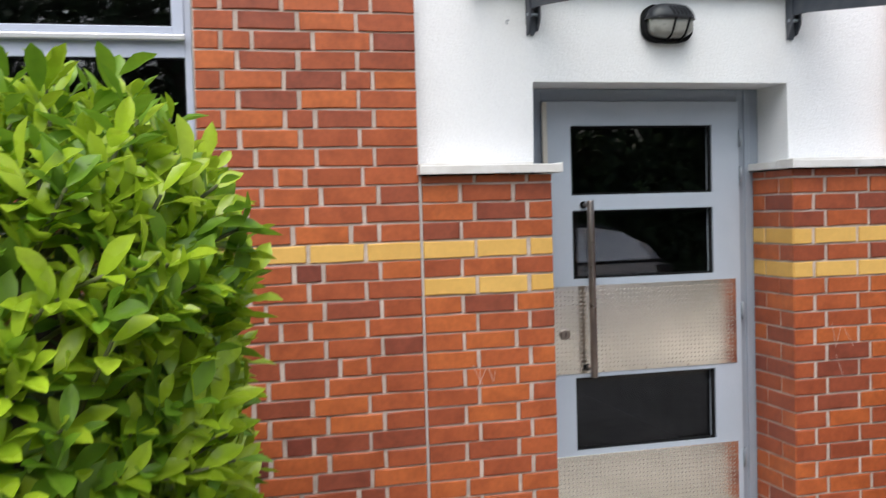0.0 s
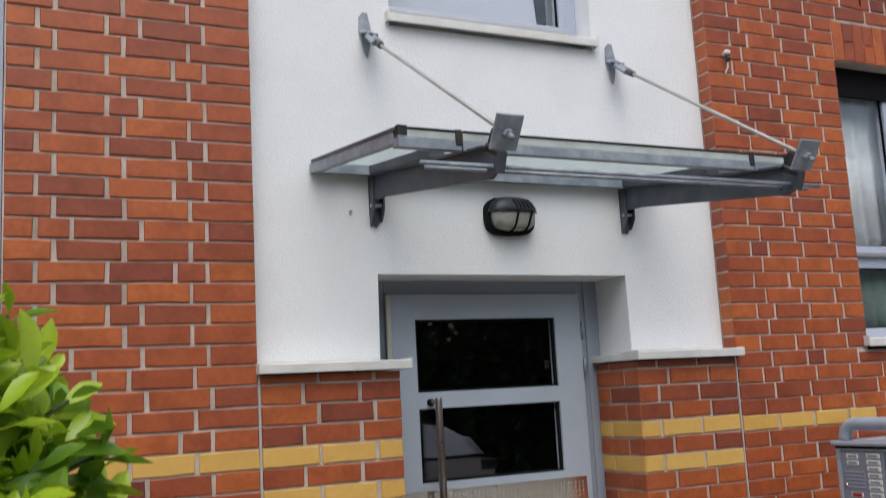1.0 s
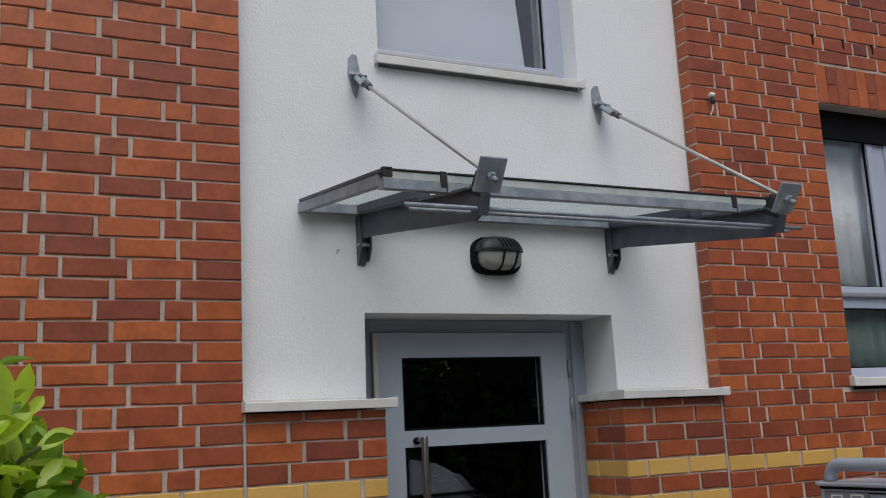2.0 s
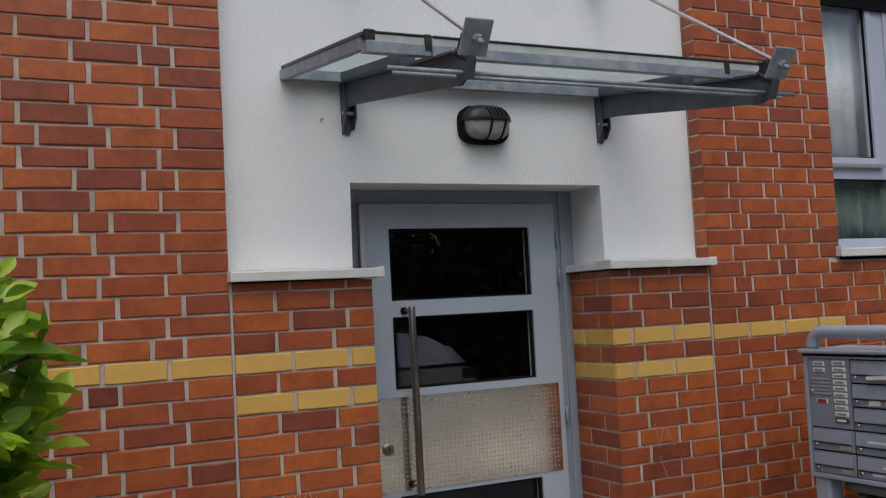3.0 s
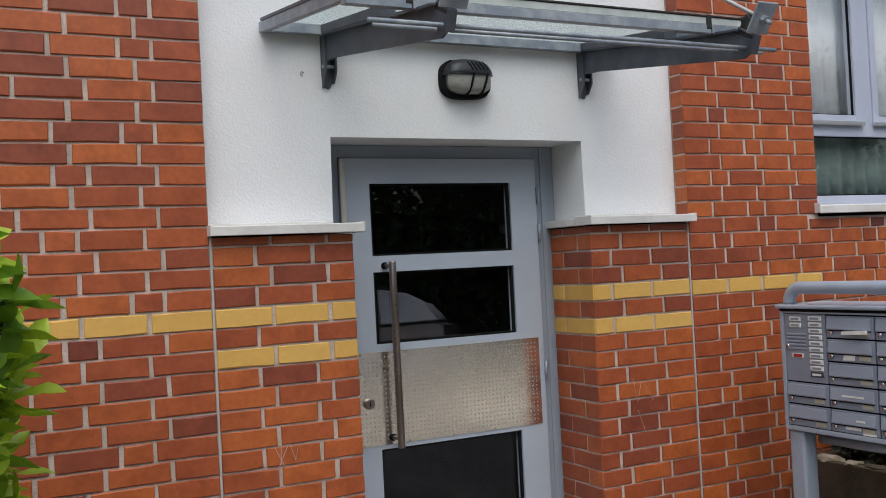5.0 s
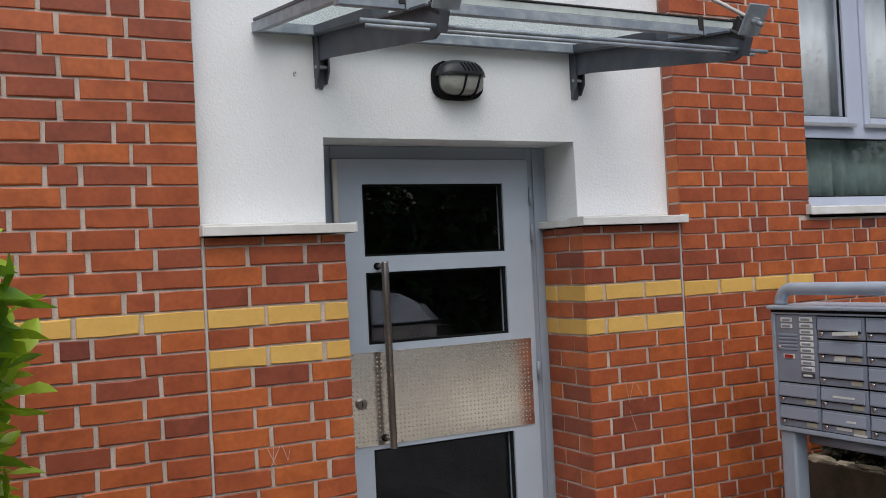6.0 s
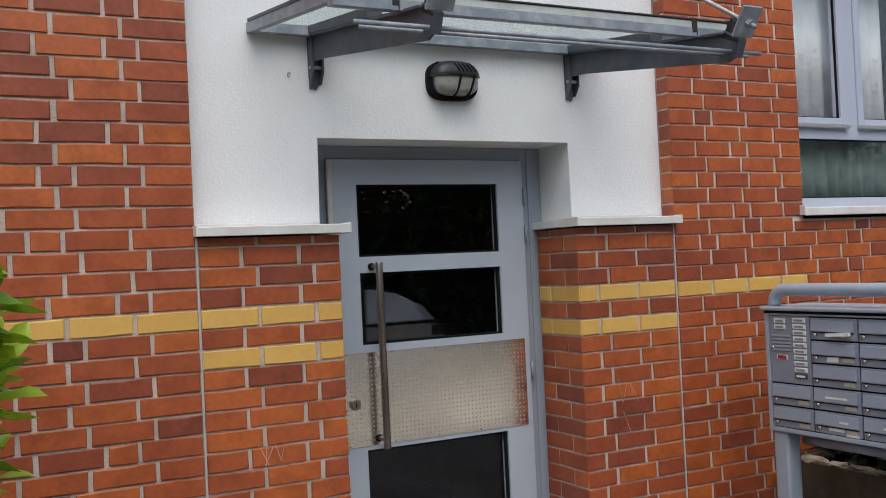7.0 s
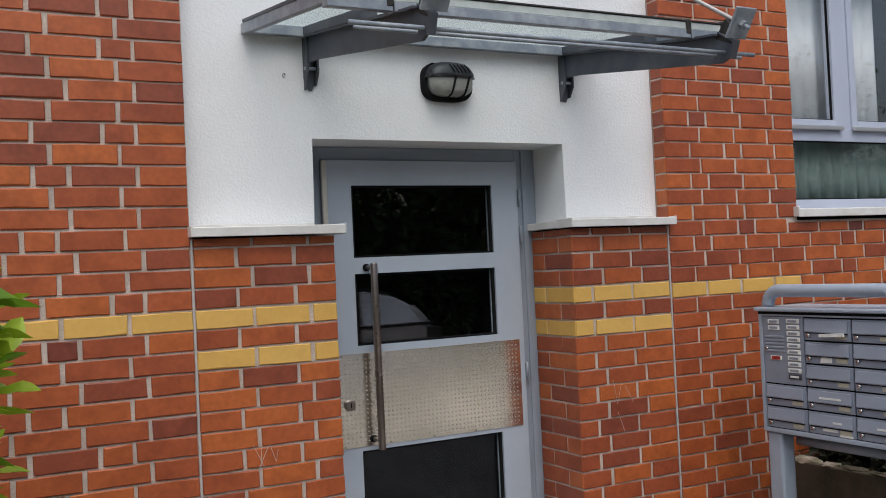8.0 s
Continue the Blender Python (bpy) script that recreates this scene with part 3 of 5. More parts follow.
for x in (-0.085, 0.085):
    part("screw", tube([(LC[0] + x, 0.055, LC[1] + 0.08), (LC[0] + x, 0.044, LC[1] + 0.08)], 0.006, 8), M_RUBBER, lamp)

# ---- glass canopy ----
AX = (0.56, 1.92)
CX0, CX1 = 0.27, 2.075
canopy = thing("door_canopy", "galvanised steel canopy with frosted glass hung from two rods", "canopy")


def zc(y):
    """Height of the canopy's upper side over a place y, it falls away from the wall."""
    return 2.712 + (y - 0.06) * 0.118


BK, FR = 0.075, -0.9


def sloped(x0, x1, y0, y1, low, high, bevel=0.002):
    return prism([(y0, zc(y0) + low), (y1, zc(y1) + low), (y1, zc(y1) + high), (y0, zc(y0) + high)], "x", x0, x1, bevel)


cg = part("glass_sheet", sloped(CX0 + 0.012, CX1 - 0.012, FR + 0.006, BK, -0.012, 0.0, 0.0), M_CANOPY, canopy, "frosted glass sheet")
cg.visible_shadow = False
part("back_rail", sloped(CX0, CX1, BK - 0.05, BK + 0.012, -0.056, -0.0125), M_GALV, canopy)
for a, b in ((CX0, AX[0] - 0.045), (AX[0] - 0.04, AX[1] - 0.045), (AX[1] - 0.04, CX1)):
    part("front_rail", sloped(a, b, FR - 0.004, FR + 0.05, -0.074, -0.038), M_GALV, canopy)
    part("glass_edge", sloped(a + 0.002, b - 0.002, FR - 0.001, FR + 0.012, -0.0375, -0.0075), M_GLASSEDGE, canopy, "pale clouded glass edge")
    part("rail_lip", sloped(a + 0.004, b - 0.004, FR - 0.006, FR + 0.02, -0.007, 0.001), M_RUST, canopy)
    if b < CX1:
        part("rail_clamp", sloped(b - 0.024, b + 0.002, FR - 0.007, FR + 0.03, -0.056, 0.0035), M_RUST, canopy, "black corroded clamp on the rail")
for x0, x1 in ((CX0, CX0 + 0.03), (CX1 - 0.03, CX1)):
    part("side_rail", sloped(x0, x1, FR + 0.05, BK - 0.05, -0.058, -0.0125), M_GALV, canopy)
    part("rail_lip", sloped(x0 - 0.003, x1 - 0.006, FR + 0.03, BK - 0.02, -0.0125, 0.002), M_DARKSTEEL, canopy)
    part("corner_joint", sloped(x0 - 0.002, x1 + 0.004, FR - 0.006, FR + 0.02, -0.03, 0.006), M_RUST, canopy, "dark rusty corner joint")
for x in AX:
    arm = part("arm", prism([(RECESS - 0.03, 2.665), (RECESS - 0.03, 2.545), (-0.06, 2.537), (-1.03, 2.395), (-1.075, 2.41), (-1.1, 2.47), (-1.06, 2.505), (-0.9, 2.525)], "x", x - 0.006, x + 0.006, 0.001), M_DARKSTEEL, canopy, "tapered dark steel arm")
    part("flange", prism([(RECESS - 0.02, 2.672), (RECESS - 0.02, 2.658), (-0.9, 2.52), (-1.02, 2.508), (-1.02, 2.517), (-0.9, 2.531)], "x", x - 0.03, x + 0.03, 0.001), M_DARKSTEEL, arm)
    part("tip_flange", prism([(-1.02, 2.517), (-1.10, 2.47), (-1.075, 2.405), (-1.083, 2.402), (-1.112, 2.472), (-1.02, 2.526)], "x", x - 0.014, x + 0.02, 0.001), M_DARKSTEEL, arm)
    part("top_tube", prism([(0.045, 2.66), (-0.6, 2.575), (-0.6, 2.618), (0.045, 2.696)], "x", x - 0.034, x + 0.034, 0.002), M_DARKSTEEL, arm, "dark box tube on the arm")
    br = part("wall_bracket", prism([(RECESS, 2.66), (RECESS, 2.43), (RECESS - 0.015, 2.43), (RECESS - 0.05, 2.5), (RECESS - 0.05, 2.66)], "x", x - 0.016, x - 0.007, 0.001), M_DARKSTEEL, canopy, "dark wall bracket with a pointed foot")
    part("bracket_side", prism([(RECESS, 2.66), (RECESS, 2.45), (RECESS - 0.015, 2.45), (RECESS - 0.05, 2.5), (RECESS - 0.05, 2.66)], "x", x + 0.031, x + 0.04, 0.001), M_DARKSTEEL, br)
    part("bracket_plate", prism([(x - 0.018, 2.665), (x - 0.018, 2.48), (x + 0.004, 2.428), (x + 0.018, 2.428), (x + 0.042, 2.48), (x + 0.042, 2.665)], "y", RECESS - 0.008, RECESS - 0.001, 0.001), M_DARKSTEEL, br)
    part("bolt", tube([(x - 0.022, RECESS - 0.03, 2.52), (x + 0.046, RECESS - 0.03, 2.52)], 0.008, 8), M_GALV, br)
    # tilted end plate that takes the rod
    n = Vector((0, -1.0, -0.67)).normalized()
    c = Vector((x + 0.012, -1.125, 2.535))
    up = Vector((0, -0.67, 1.0)).normalized()
    bm = boxes((-0.052, 0.052, -0.006, 0.006, -0.062, 0.066), bevel=0.002)
    m = Matrix((( 1, 0, 0), (0, -n.y, up.y), (0, -n.z, up.z))).to_4x4()
    bmesh.ops.transform(bm, matrix=Matrix.Translation(c) @ m, verts=bm.verts[:])
    ep = part("end_plate", bm, M_GALV, canopy, "square tilted steel plate")
    part("nut", tube([c + n * 0.004, c + n * 0.026], 0.018, 6), M_GALV, ep)
    part("bolt_end", tube([c + n * 0.026, c + n * 0.05], 0.0095, 10), M_GALV, ep, smooth=True)
    part("neck", prism([(-1.0, 2.5), (-1.09, 2.46), (-1.1, 2.53), (-1.06, 2.57)], "x", x - 0.008, x + 0.022, 0.002), M_RUST, ep)
    # anchor on the wall and rod
    an = part("anchor", prism([(x - 0.034, 3.335), (x - 0.03, 3.41), (x - 0.012, 3.432), (x + 0.01, 3.43), (x + 0.024, 3.36), (x + 0.02, 3.27), (x + 0.004, 3.215), (x - 0.01, 3.24)], "y", RECESS - 0.012, RECESS - 0.001, 0.002), M_GALV, canopy, "leaf-shaped steel wall anchor")
    head = Vector((x, -0.06, 3.232))
    root = Vector((x, RECESS - 0.012, 3.335))
    for s in (-0.016, 0.016):
        part("fork", tube([root + Vector((s, 0, 0)), head + Vector((s, 0, 0))], 0.015, 4), M_GALV, an)
    part("pin", tube([(x - 0.04, 0.03, 3.305), (x + 0.036, 0.03, 3.305)], 0.011, 8), M_DARKSTEEL, an)
    part("rod", tube([head + Vector((0, 0.03, 0.02)), c - n * 0.01], 0.0085, 10), M_ROD, canopy, "bright steel tension rod", True)
    part("rod_end", tube([head + Vector((0, 0.03, 0.02)), head + (c - head).normalized() * 0.04], 0.016, 8), M_DARKSTEEL, an)
for y, z, x0, x1, r in ((-1.05, 2.434, 0.281, 2.072, 0.0085), (-1.0, 2.432, 0.32, 2.05, 0.0075)):
    part("cross_rod", tube([(x0, y, z), (x1, y, z)], r, 10), M_GALV, canopy, "thin round cross rod", True)


# ---- windows ----
def window(name, label, x0, x1, z0, z1, y, rail=None, mullions=(), fw=0.055, stile=0.05):
    """A fixed outer frame with its lights; rail: height of the cross rail; mullions: (x, z_from)."""
    w = thing(name, label, "window", "", "structure")
    part("window_frame", boxes((x0, x0 + fw, y, y + 0.07, z0, z1), (x1 - fw, x1, y, y + 0.07, z0, z1),
                               (x0 + fw, x1 - fw, y, y + 0.07, z0, z0 + fw), (x0 + fw, x1 - fw, y, y + 0.07, z1 - fw, z1), bevel=0.002), M_WINFRAME, w)
    cells = []
    top0 = z0 + fw
    if rail:
        part("cross_rail", boxes((x0 + fw, x1 - fw, y - 0.002, y + 0.07, rail[0], rail[1]), bevel=0.002), M_WINFRAME, w)
        cells.append((x0 + fw, x1 - fw, z0 + fw, rail[0], False))
        top0 = rail[1]
    edges = [x0 + fw]
    for a, b in mullions:
        part("mullion", boxes((a, b, y - 0.001, y + 0.07, top0, z1 - fw), bevel=0.002), M_WINFRAME, w)
        edges += [a, b]
    edges.append(x1 - fw)
    for a, b in zip(edges[::2], edges[1::2]):
        cells.append((a, b, top0, z1 - fw, True))
    for a, b, c, d, opening in cells:
        g = 0.0
        if opening:
            g = stile
            s = part("sash", boxes((a, a + g, y - 0.012, y + 0.06, c, d), (b - g, b, y - 0.012, y + 0.06, c, d), (a + g, b - g, y - 0.012, y + 0.06, c, c + g), (a + g, b - g, y - 0.012, y + 0.06, d - g, d), bevel=0.003), M_WINFRAME, w)
            part("drip_rail", boxes((a - 0.004, b + 0.004, y - 0.034, y - 0.0125, c - 0.012, c + 0.014), bevel=0.005, seg=2), M_ALU, s, "pale aluminium drip rail")
        gl = part("pane", boxes((a + g - 0.003, b - g + 0.003, y + 0.02, y + 0.032, c + g - 0.003, d - g + 0.003)), M_GLASS, w, "reflecting window glass")
        gl.visible_shadow = False
        gl = part("inner_pane", boxes((a + g - 0.003, b - g + 0.003, y + 0.044, y + 0.05, c + g - 0.003, d - g + 0.003)), M_GLASS, gl)
        gl.visible_shadow = False
        part("seal", boxes((a + g, a + g + 0.007, y + 0.006, y + 0.019, c + g, d - g), (b - g - 0.007, b - g, y + 0.006, y + 0.019, c + g, d - g),
                           (a + g + 0.007, b - g - 0.007, y + 0.006, y + 0.019, c + g, c + g + 0.007), (a + g + 0.007, b - g - 0.007, y + 0.006, y + 0.019, d - g - 0.007, d - g)), M_RUBBER, w)
    return w


WY = 0.13
win_r = window("window_1", "blue-grey framed window with curtains behind reflecting glass", WR + 0.003, 5.9, 1.865, 3.474, WY, (2.275, 2.352), ((3.985, 4.085), (5.03, 5.13)), 0.06)
win_l = window("window_2", "blue-grey framed window above the hedge reflecting trees", -3.2, WL - 0.002, 1.865, 3.474, 0.06, (2.305, 2.385), ((-2.16, -2.08),), 0.03)
win_u = window("window_3", "grey framed window in the white plaster with a pale sky-coloured sheet", UWL - 0.085, UWR - 0.001, UWB + 0.03, TOP - 0.102, 0.22, None, (), 0.075, 0.034)


def metal_sill(name, x0, x1, y0, y1, z0, z1, material, label):
    s = thing(name, label, "window sill")
    part("sill_plate", boxes((x0, x1, y0, y1, z1 - 0.012, z1), bevel=0.002), material, s)
    part("drip_nose", boxes((x0, x1, y0 - 0.006, y0 + 0.006, z0, z1 - 0.002), bevel=0.004, seg=2), material, s)
    for x in (x0, x1):
        part("end_cap", boxes((x - 0.004, x + 0.004, y0 - 0.004, y1, z0 + 0.004, z1 + 0.012), bevel=0.002), material, s)
    return s


shutter = thing("shutter_box", "black roller shutter slot under the brick lintel", "shutter")
part("shutter_front", boxes((WR + 0.004, 5.9, 0.1, 0.128, 3.3, 3.4745)), M_RUBBER, shutter)
part("shutter_guide", boxes((WR + 0.004, WR + 0.09, 0.1, 0.128, 1.866, 3.288)), M_FRAME, shutter)
metal_sill("window_sill", WR - 0.03, 5.95, -0.035, WY + 0.02, 1.815, 1.863, M_SILL, "white metal window sill over red brick")
metal_sill("window_sill", -3.2, WL - 0.004, -0.035, 0.08, 1.815, 1.863, M_SILL, "white metal window sill behind the hedge")
metal_sill("window_sill", UWL - 0.015, UWR + 0.012, 0.05, 0.24, 3.394, 3.438, M_SILL, "white rounded metal sill under the plaster window")


# curtains
def curtain(name, x0, x1, z0, z1, y, material, label, folds, depth=0.025):
    bm = bmesh.new()
    n = folds * 8
    lo, hi = [], []
    for i in range(n + 1):
        u = i / n
        x = x0 + (x1 - x0) * u
        yy = y + depth * math.sin(u * folds * 2 * math.pi + 0.8 * math.sin(u * 9)) + 0.3 * depth * math.sin(u * folds * 5.1)
        lo.append(bm.verts.new((x, yy * 1.0, z0)))
        hi.append(bm.verts.new((x, y + (yy - y) * 0.7, z1)))
    for i in range(n):
        bm.faces.new((lo[i], lo[i + 1], hi[i + 1], hi[i]))
    ob = part(name, bm, material, smooth=True)
    mod = ob.modifiers.new("thick", "SOLIDIFY")
    mod.thickness = 0.002
    return tagged(ob, label, "curtain")


curtain("net_curtain", WR + 0.06, 4.5, 2.36, 3.46, 0.26, M_CURTAIN, "pale hanging net curtain behind the window", 9, 0.012)
curtain("pleated_curtain", WR + 0.06, 5.8, 1.866, 2.36, 0.24, M_BLIND, "grey-green pleated curtain in the lower pane", 22, 0.016)
# pale sheet stands in for the sky's reflection in the upper pane
blind = part("sky_sheet", prism([(0.66, 3.44), (1.66, 3.44), (1.575, 4.38), (0.66, 4.38)], "y", 0.345, 0.348), M_SKYSHEET)
tagged(blind, "pale blue-grey sheet standing in for sky mirrored in the upper window", "blind")

# ---- mailbox stand: it faces along the wall, at right angles to it ----
MX = 2.7
MY0, MY1, MZ0, MZ1 = -1.2, -0.395, 0.745, 1.335
mail = thing("mailbox_stand", "grey steel mailbox stand with doorbell panel on tube legs", "mailbox")
part("housing", boxes((MX + 0.004, MX + 0.3, MY0, MY1, MZ0, MZ1), bevel=0.004), M_MAIL, mail)
rim = 0.022
# black sheet behind the doors stands in for shade in their gaps
part("door_gap_shade", boxes((MX + 0.001, MX + 0.0035, MY0 + rim, MY1 - rim, MZ0 + rim, MZ1 - rim)), M_RUBBER, mail, "black sheet standing in for shade in the door gaps")
part("housing_rim", boxes((MX - 0.012, MX + 0.004, MY0, MY0 + rim, MZ0, MZ1), (MX - 0.012, MX + 0.004, MY1 - rim, MY1, MZ0, MZ1),
                          (MX - 0.012, MX + 0.004, MY0 + rim, MY1 - rim, MZ0, MZ0 + rim), (MX - 0.012, MX + 0.004, MY0 + rim, MY1 - rim, MZ1 - rim, MZ1), bevel=0.003), M_TUBE, mail)
# black strip drawn on as the shaded line below the cover
part("cover_shade", boxes((MX - 0.0135, MX - 0.0122, MY0 + 0.004, MY1 - 0.004, MZ1 - 0.013, MZ1)), M_RUBBER, mail, "black strip standing in for shade under the cover")
part("top_cover", boxes((MX - 0.03, MX + 0.31, MY0 - 0.01, MY1 + 0.012, MZ1 + 0.001, MZ1 + 0.02), bevel=0.006, seg=2), M_TUBE, mail)
tr_ = 0.031
rail = [(MX + 0.12, MY1 - 0.03, 0.0), (MX + 0.12, MY1 - 0.03, 1.36)]
for i in range(1, 9):
    a = math.pi / 2 * i / 8
    rail.append((MX + 0.12, MY1 - 0.03 - 0.075 * (1 - math.cos(a)), 1.36 + 0.075 * math.sin(a)))
rail += [(MX + 0.12, MY0 + 0.105, 1.435)]
for i in range(1, 9):
    a = math.pi / 2 * i / 8
    rail.append((MX + 0.12, MY0 + 0.105 - 0.075 * math.sin(a), 1.36 + 0.075 * math.cos(a)))
rail += [(MX + 0.12, MY0 + 0.03, 1.36), (MX + 0.12, MY0 + 0.03, 0.0)]
COLS = [MY1 - 0.022, -0.672, -0.942, MY0 + 0.022]
RH = 0.1085
tube_rail = [Vector(p) - Vector((0.09, 0, 0)) for p in rail]
part("top_tube", tube(tube_rail[1:-1], tr_, 16), M_TUBE, mail, "bent grey tube handrail", True)
for y in (MY1 - 0.055, MY0 + 0.055):
    leg = part("leg", boxes((MX + 0.0, MX + 0.09, y - 0.045, y + 0.045, 0.0, MZ0 - 0.001), bevel=0.012, seg=2), M_TUBE, mail)
    part("foot_plate", boxes((MX - 0.03, MX + 0.12, y - 0.075, y + 0.075, -0.004, 0.008), bevel=0.002), M_TUBE, leg)
part("lower_tube", tube([(MX + 0.14, MY1 - 0.08, 0.69), (MX + 0.14, MY0 + 0.08, 0.69)], 0.024, 14), M_TUBE, mail, smooth=True)


def mail_door(ya, yb, z0, z1, k):
    """One letterbox door in the plane x = MX, from ya down to yb."""
    d = part("letterbox_door", boxes((MX - 0.008, MX + 0.006, yb + 0.004, ya - 0.004, z0 + 0.004, z1 - 0.004), bevel=0.002), M_MAIL, mail)
    w = ya - yb
    fl = prism([(MX - 0.008, z1 - 0.012), (MX - 0.013, z1 - 0.014), (MX - 0.02, z0 + 0.046), (MX - 0.017, z0 + 0.041), (MX - 0.008, z0 + 0.041)], "y", yb + 0.018, ya - 0.012, 0.001)
    flap = part("flap", fl, M_MAILFLAP, d, "slightly lighter letter flap")
    # black strip drawn on as the shadow below the flap
    part("flap_shade", boxes((MX - 0.0145, MX - 0.0078, yb + 0.02, ya - 0.014, z0 + 0.0365, z0 + 0.0405)), M_RUBBER, d, "black strip standing in for shade under the flap")
    part("lock", tube([(MX - 0.008, ya - 0.03, z0 + 0.026), (MX - 0.016, ya - 0.03, z0 + 0.026)], [0.011, 0.0095], 12), M_CHROME, d, smooth=True)
    if k != 10:
        part("name_label", boxes((MX - 0.0105, MX - 0.0078, yb + 0.028, yb + 0.088, z0 + 0.014, z0 + 0.033)), M_CREAM, d, "small cream name label")
    return d, flap


k = 0
for c in range(3):
    ya, yb = COLS[c], COLS[c + 1]
    for r in range(5):
        if c == 0 and r >= 2:
            continue
        z0 = MZ0 + 0.022 + r * RH
        d, flap = mail_door(ya, yb, z0, z0 + RH, k)
        if (c, r) in ((1, 1), (1, 0), (2, 0)):
            part("sticker", boxes((MX - 0.0195, MX - 0.0172, yb + 0.07, yb + (0.19 if r else 0.12), z0 + 0.06, z0 + 0.069)), M_LABEL, d, "white paper sticker")
        if (c, r) == (1, 3):
            part("sticker", prism([(yb + 0.115, z0 + 0.012), (yb + 0.18, z0 + 0.01), (yb + 0.17, z0 + 0.045), (yb + 0.11, z0 + 0.042)], "x", MX - 0.0105, MX - 0.0078), M_LABEL, d, "torn white sticker")
        if (c, r) == (1, 4):
            part("folded_paper", prism([(yb + 0.03, z0 + 0.028), (yb + 0.16, z0 + 0.022), (yb + 0.16, z0 + 0.036), (yb + 0.03, z0 + 0.045)], "x", MX - 0.035, MX - 0.02), M_LABEL, d, "white letter sticking out of the flap")
        if (c, r) == (1, 0):
            part("sticker", boxes((MX - 0.0105, MX - 0.0078, yb + 0.1, yb + 0.185, z0 + 0.02, z0 + 0.034)), M_LABEL, d, "white paper sticker")
            part("sticker", boxes((MX - 0.0105, MX - 0.0078, yb + 0.02, yb + 0.09, z0 + 0.004, z0 + 0.0135)), M_LABEL, d, "white paper sticker")
        k += 1
# doorbell panel over the first two boxes
ya, yb = COLS[0], COLS[1]
pz0, pz1 = MZ0 + 0.022 + 2 * RH, MZ1 - 0.022
panel = part("bell_panel", boxes((MX - 0.008, MX + 0.006, yb + 0.003, ya - 0.003, pz0 + 0.003, pz1 - 0.003), bevel=0.002), M_MAIL, mail, "grey doorbell and intercom panel")
for i in range(10):
    z = pz1 - 0.022 - i * 0.0295
    bell = part("bell_button", boxes((MX - 0.014, MX - 0.0078, yb + 0.022, yb + 0.1, z - 0.011, z + 0.011), bevel=0.002), M_LABEL if i < 9 else M_INK, panel, "framed doorbell button")
    part("name_strip", boxes((MX - 0.0152, MX - 0.0138, yb + 0.036, yb + 0.088, z - 0.005, z + 0.005)), M_MAIL if i < 9 else M_LABEL, bell)
for i in range(2):
    z = pz1 - 0.026 - i * 0.03
    bell = part("bell_button", boxes((MX - 0.014, MX - 0.0078, yb + 0.145, yb + 0.215, z - 0.011, z + 0.011), bevel=0.002), M_LABEL, panel, "framed doorbell button")
    part("name_strip", boxes((MX - 0.0152, MX - 0.0138, yb + 0.155, yb + 0.203, z - 0.005, z + 0.005)), M_MAIL, bell)
for i in range(5):
    z = pz1 - 0.1 - i * 0.017
    part("speaker_slat", boxes((MX - 0.0125, MX - 0.0078, yb + 0.12, yb + 0.235, z - 0.0055, z + 0.0055), bevel=0.002), M_MAILFLAP, panel)
part("panel_lock", tube([(MX - 0.008, ya - 0.024, pz1 - 0.16), (MX - 0.016, ya - 0.024, pz1 - 0.16)], [0.011, 0.0095], 12), M_CHROME, panel, smooth=True)
rl = part("red_label", boxes((MX - 0.0105, MX - 0.0078, yb + 0.14, yb + 0.208, pz1 - 0.212, pz1 - 0.192)), M_LABEL, panel, "white plate with a red field")
part("red_field", boxes((MX - 0.0125, MX - 0.0104, yb + 0.148, yb + 0.2, pz1 - 0.21, pz1 - 0.194)), M_REDLABEL, rl)

# ---- concrete trough behind the stand ----
trough = thing("concrete_planter", "weathered mossy concrete planter filled with dark soil", "planter")
part("planter_body", boxes((3.15, 3.23, -1.25, -0.06, 0, 0.5), (4.6, 4.68, -1.25, -0.06, 0, 0.5), (3.23, 4.6, -1.25, -1.17, 0, 0.5), (3.23, 4.6, -0.14, -0.06, 0, 0.5), (3.23, 4.6, -1.17, -0.14, 0, 0.06), bevel=0.008, seg=2), M_STONE, trough)
chip = random.Random(4)
for y, sx, sy, sz, pale in ((-0.2, 0.045, 0.1, 0.02, True), (-0.36, 0.04, 0.05, 0.012, True), (-0.5, 0.036, 0.085, 0.01, False), (-0.71, 0.042, 0.12, 0.013, False), (-1.0, 0.04, 0.16, 0.012, False)):
    bm = bmesh.new()
    bmesh.ops.create_icosphere(bm, subdivisions=2, radius=1.0)
    for v in bm.verts:
        v.co = Vector((3.19 + v.co.x * sx, y + v.co.y * sy, 0.502 + v.co.z * sz)) + Vector((chip.uniform(-0.008, 0.008), chip.uniform(-0.014, 0.014), chip.uniform(-0.006, 0.006)))
    part("rim_stone", bm, M_RIM if pale else M_STONE, trough, "pale broken rim stone" if pale else "")
part("soil", boxes((3.235, 4.595, -1.165, -0.145, 0.061, 0.46)), M_SOIL, trough, "dark soil")

rp = random.Random(21)
# tall dark leaves added to cover the wall where shade belongs
shrub = thing("shrub", "planter leaves coloured near black and heaped up to stand in for shade", "shrub")
ivy_v, ivy_f = [], []
